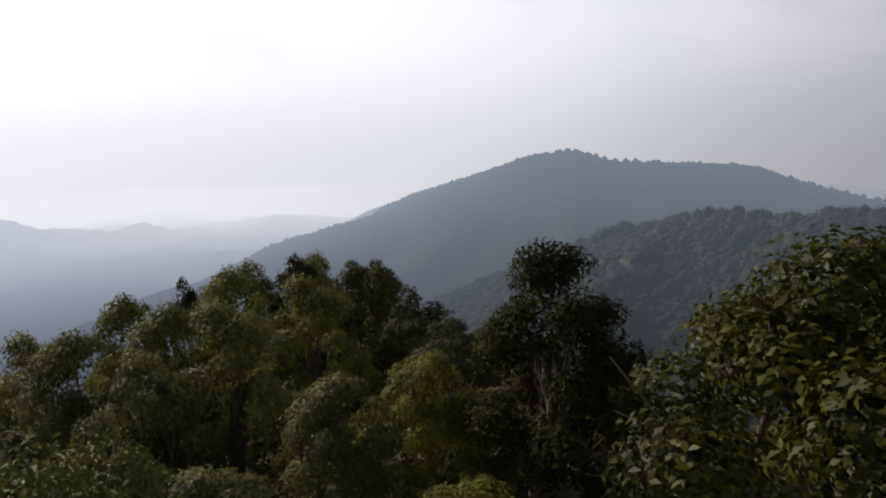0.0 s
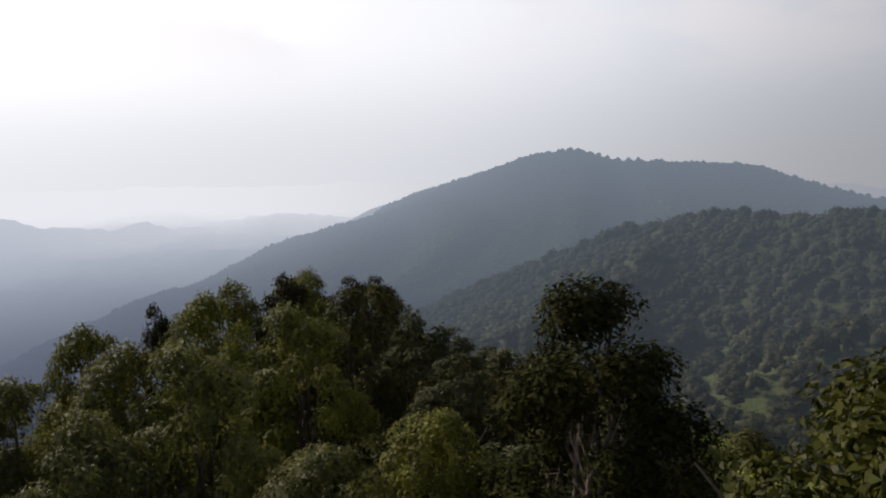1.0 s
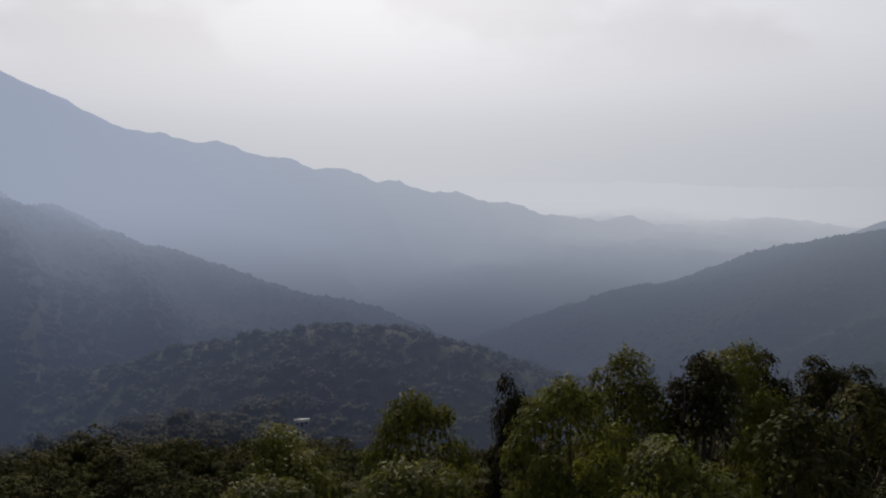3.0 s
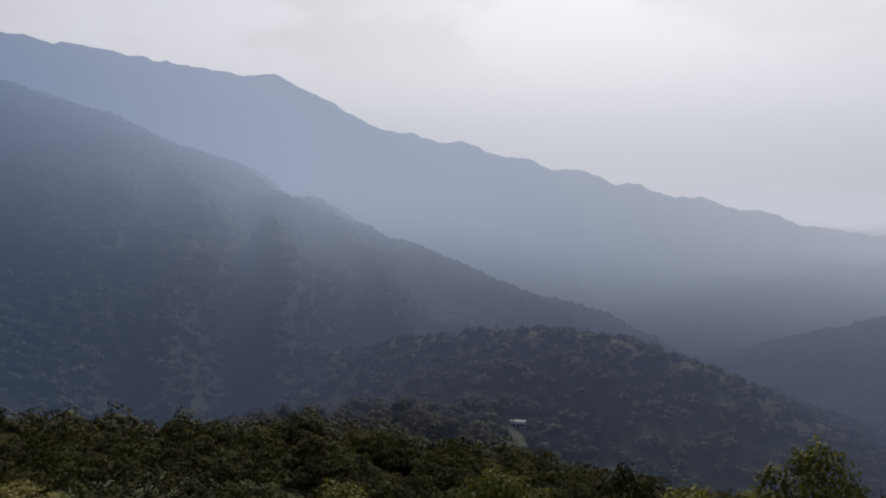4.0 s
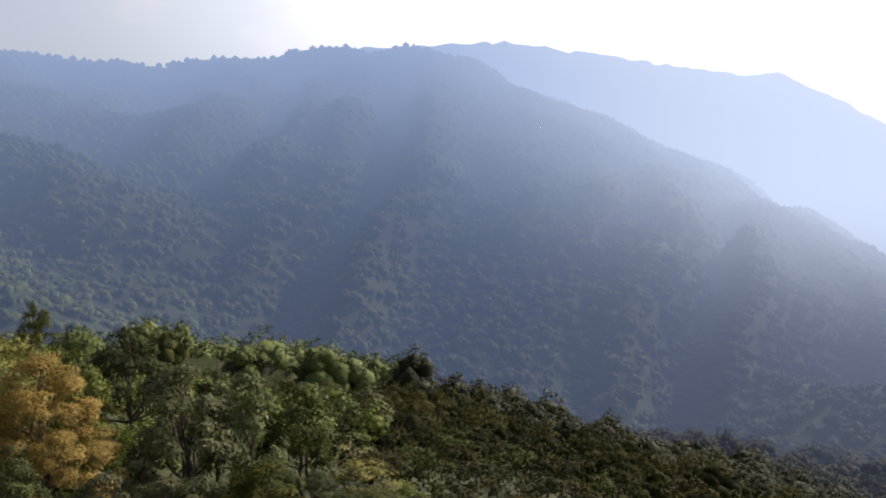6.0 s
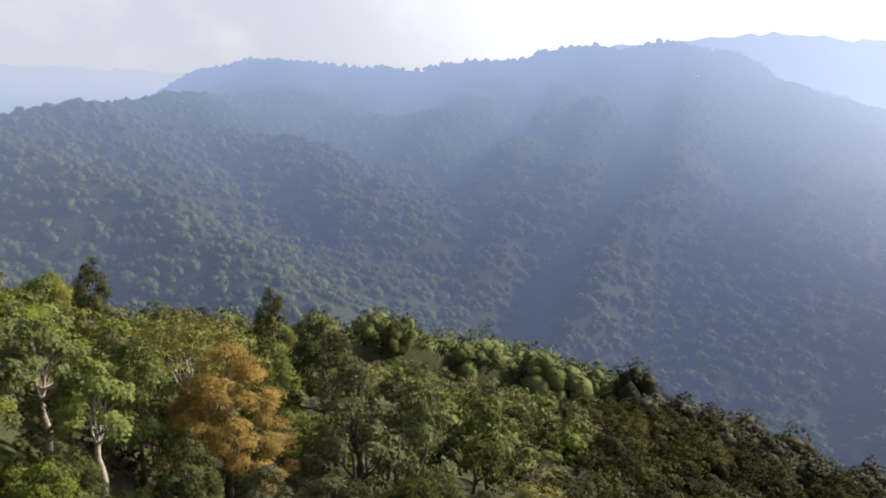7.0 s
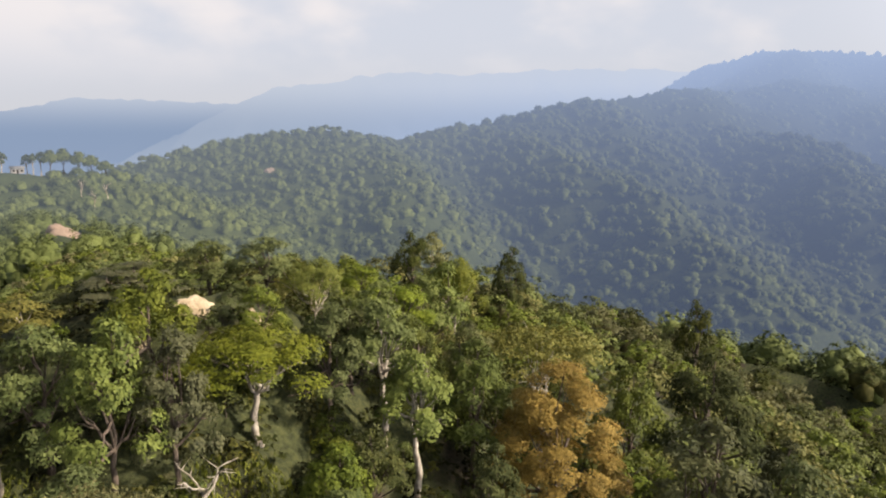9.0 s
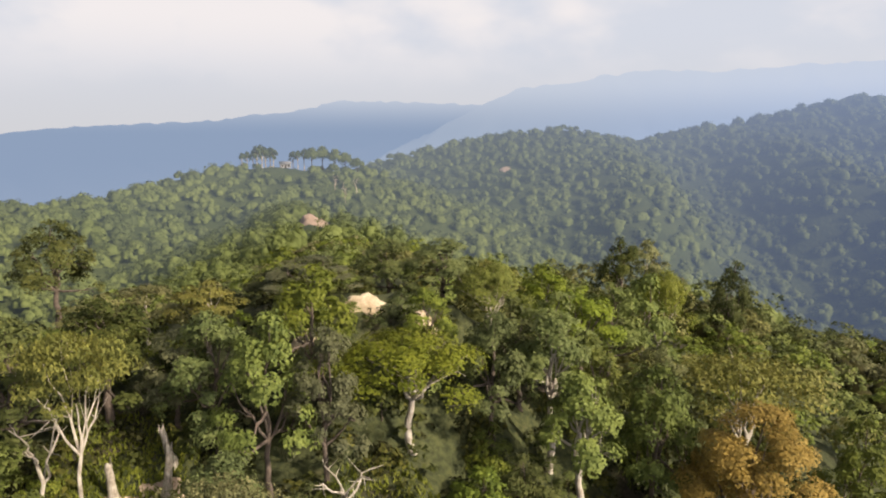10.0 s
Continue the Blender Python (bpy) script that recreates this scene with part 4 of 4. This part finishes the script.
bank("earth_patch", -19.2, 3.6, 5.0, 2.4, 0.3, CLAY, "reddish bare earth beside the stumps in the clearing", 0.08, seed=8)


def stump(x, y, high, thick, lean, label, seed):
    """A broken trunk with a splintered top and flared foot."""
    q = np.random.default_rng(seed)
    thing = tagged(new("stump"), label, "stump")
    path = bent(q, (0, 0, -0.4), (lean, lean * 0.4, high), steps=7, wobble=0.05)
    v, f = tube(path, thick * np.array([1.7, 1.25, 1.0, 0.95, 0.9, 0.85, 0.7]), 9)
    v[-9:, 2] += q.normal(size=9) * thick * 1.1
    mesh_object("trunk", v, f, PALE_BARK, thing, smooth=True)
    top = np.vstack([v[-9:], v[-9:].mean(0) - (0, 0, thick * 0.8)])
    mesh_object("splintered_top", top, np.array([(i, (i + 1) % 9, 9) for i in range(9)]), PALE_BARK, thing)
    thing.location = (x, y, level(x, y))
    return thing


stump(-17.6, 3.4, 1.9, 0.24, 0.1, "short broken pale tree stump in the grass", 1)
stump(-20.0, 3.0, 2.6, 0.22, -0.4, "leaning broken stump with pale bark", 2)
stump(-20.3, 1.6, 2.2, 0.20, 0.5, "reddish broken stump beside a leaning one", 3)


def dead_branch(x, y, height, reach, turn, label, seed):
    """A bare, pale, forked dead tree."""
    q = np.random.default_rng(seed)
    thing = tagged(new("dead_tree"), label, "dead tree")
    stem = bent(q, (0, 0, -0.4), (0.2, 0.1, height * 0.6), steps=6, wobble=0.08)
    mesh_object("trunk", *tube(stem, np.linspace(0.15, 0.09, 6), 7), PALE_BARK, thing, smooth=True)
    for i in range(4):
        t = turn + i * 1.7
        end = (math.cos(t) * reach * q.uniform(0.6, 1), math.sin(t) * reach * q.uniform(0.6, 1), height * q.uniform(0.75, 1.05))
        limb = bent(q, stem[-1 - (i % 3)], end, sag=0.25, steps=8, wobble=0.10)
        pieces = [tube(limb, np.linspace(0.075, 0.02, 8), 5)]
        for k in (3, 4, 5, 6):
            pieces.append(tube(bent(q, limb[k], limb[k] + q.normal(size=3) * (0.7, 0.7, 0.5), steps=4), np.linspace(0.03, 0.008, 4), 4))
        mesh_object("limb", *joined(pieces), PALE_BARK, thing, smooth=True)
    thing.location = (x, y, level(x, y))
    return thing


dead_branch(-26.0, 11.5, 4.6, 2.8, 0.3, "bare pale dead tree rising from the bushes", 4)
dead_branch(-29.6, 6.8, 5.0, 2.6, 2.0, "grey leafless forked tree beside the yellow-green tree", 5)
dead_branch(-15.2, 5.4, 5.4, 1.4, 1.2, "slender pale dead tree by the clearing", 6)
dead_branch(-49.0, 14.5, 4.0, 2.2, 4.0, "bare dead tree below the orange tree", 7)
for i, (x, y, s) in enumerate(((-38.0, -340.0, 1.9), (-33.0, -352.0, 1.6), (-44.0, -352.0, 1.5))):
    ob = dead_branch(x, y, 9.0, 1.6, i * 2.0, "tall bleached dead trunk on the far ridge", 20 + i)
    ob.scale = (1.5, 1.5, 1.3)


def tufts(name, spots, count, size, mat, label, seed):
    q = np.random.default_rng(seed)
    pick = q.integers(0, len(spots), count)
    c = np.array(spots)[pick]
    a, d = q.random(count) * 6.283, np.sqrt(q.random(count)) * c[:, 2]
    x, y = c[:, 0] + np.cos(a) * d, c[:, 1] + np.sin(a) * d
    z = land(x, y)
    t = q.random(count) * 6.283
    s = size * (0.5 + q.random(count))
    side = np.stack([np.cos(t), np.sin(t), 0 * t], -1) * (s * 0.22)[:, None]
    foot = np.stack([x, y, z - 0.03], -1)
    tip = foot + np.stack([q.normal(size=count) * s * 0.35, q.normal(size=count) * s * 0.35, s], -1)
    v = np.stack([foot - side, foot + side, tip + side * 0.3, tip - side * 0.3], 1).reshape(-1, 3)
    return tagged(mesh_object(name, v, np.arange(count * 4).reshape(-1, 4), mat), label, "grass", kind="stuff")


tufts("grass", [(-19.5, 6.0, 5.5), (-17.0, 2.5, 4.0), (-12.5, 8.0, 4.0), (-31.5, 7.0, 4.0), (-40.0, 9.0, 3.5)], 16000, 0.24, YELLOW, "rough yellow-green grass on the clearing", 9)

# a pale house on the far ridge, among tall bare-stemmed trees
# wall and roof also take the painted haze glow of the far slopes
WALL = haze_glow_material("plaster_pale", (0.36, 0.33, 0.31), (0.50, 0.46, 0.43), False)
ROOF = haze_glow_material("roof_sheet", (0.20, 0.19, 0.19), (0.32, 0.31, 0.31), False)
DARK = bark_material("dark_opening", (0.02, 0.02, 0.022), (0.05, 0.05, 0.055))
WHITE = bark_material("tin_white", (0.74, 0.74, 0.74), (0.86, 0.86, 0.86))


def box(name, size, at, mat, parent):
    bm = bmesh.new()
    bmesh.ops.create_cube(bm, size=1.0, matrix=Matrix.Translation(at) @ Matrix.Diagonal((*size, 1)))
    bmesh.ops.bevel(bm, geom=bm.edges[:], offset=min(size) * 0.06, segments=1, affect="EDGES")
    me = bpy.data.meshes.new(name)
    bm.to_mesh(me)
    bm.free()
    me.materials.append(mat)
    ob = new(name, me)
    ob.parent = parent
    return ob


def hut(name, x, y, long, deep, high, turn, walls, roof, label):
    thing = tagged(new(name), label, "house")
    box("wall", (long, deep, high), (0, 0, high / 2), walls, thing)
    w, d, e = long / 2 + 0.4, deep / 2 + 0.5, high * 0.38
    v = [(-w, -d, high - 0.1), (w, -d, high - 0.1), (w, 0, high + e), (-w, 0, high + e), (-w, d, high - 0.1), (w, d, high - 0.1)]
    v += [(a, b, c + 0.14) for a, b, c in v]
    f = [(0, 3, 2, 1), (3, 4, 5, 2), (6, 7, 8, 9), (9, 8, 11, 10), (0, 1, 7, 6), (4, 10, 11, 5), (0, 6, 9, 3), (3, 9, 10, 4), (1, 2, 8, 7), (2, 5, 11, 8)]
    mesh_object("roof", v, f, roof, thing)
    for px in (-long * 0.3, long * 0.28):
        for sy in (-1, 1):
            box("window", (long * 0.16, 0.10, high * 0.4), (px, sy * (deep / 2 + 0.01), high * 0.55), DARK, thing)
    for sy in (-1, 1):
        box("door", (1.0, 0.12, min(2.0, high * 0.75)), (0, sy * (deep / 2 + 0.01), min(2.0, high * 0.75) / 2), DARK, thing)
    thing.matrix_basis = pose(x, y, level(x, y) - 0.2, 0, 0, turn)
    return thing


hut("house", -5.0, -382.0, 6.0, 4.4, 2.6, 8, WALL, ROOF, "pale house on the far ridge among tall trees")
hut("hut", -266.0, 245.0, 7.2, 3.6, 2.4, 50, WALL, WHITE, "small hut with a white tin roof on the wooded slope")
PINE = tree("tree", 41, 14, 2.9, 0.35, 18, 900, 0.8, FAR_DIM, PALE_BARK, "tall bare-stemmed tree beside the far house", dome=0.8, clump=0.36, low=0.5, squash=1.0, thick=0.022, twigs=0, limbs=5)
for i, (x, y, s) in enumerate(((16, -381, 0.80), (13, -384, 0.92), (10.5, -380, 1.0), (8.0, -383, 1.1), (6.5, -387, 1.05), (4.0, -390, 1.1), (2.0, -388, 1.0), (-9, -389, 0.9), (-12, -384, 0.8), (18.5, -378, 0.7), (-15.5, -387, 0.95))):
    tagged(plant(PINE, x, y, scale=s), group="tall trees by the far house")
DOME = tree("tree", 42, 9, 4.6, 0.3, 26, 1500, 0.9, FAR_LEAF, DARK_BARK, "broad dark tree on the crest of the far ridge", dome=0.6, low=0.3, twigs=0, limbs=4)
for x, y, s in ((-20, -384, 1.3), (-26, -386, 1.4), (-33, -384, 1.35), (-39, -386, 1.2), (-46, -384, 1.05)):
    plant(DOME, x, y, scale=s, wide=5.0)
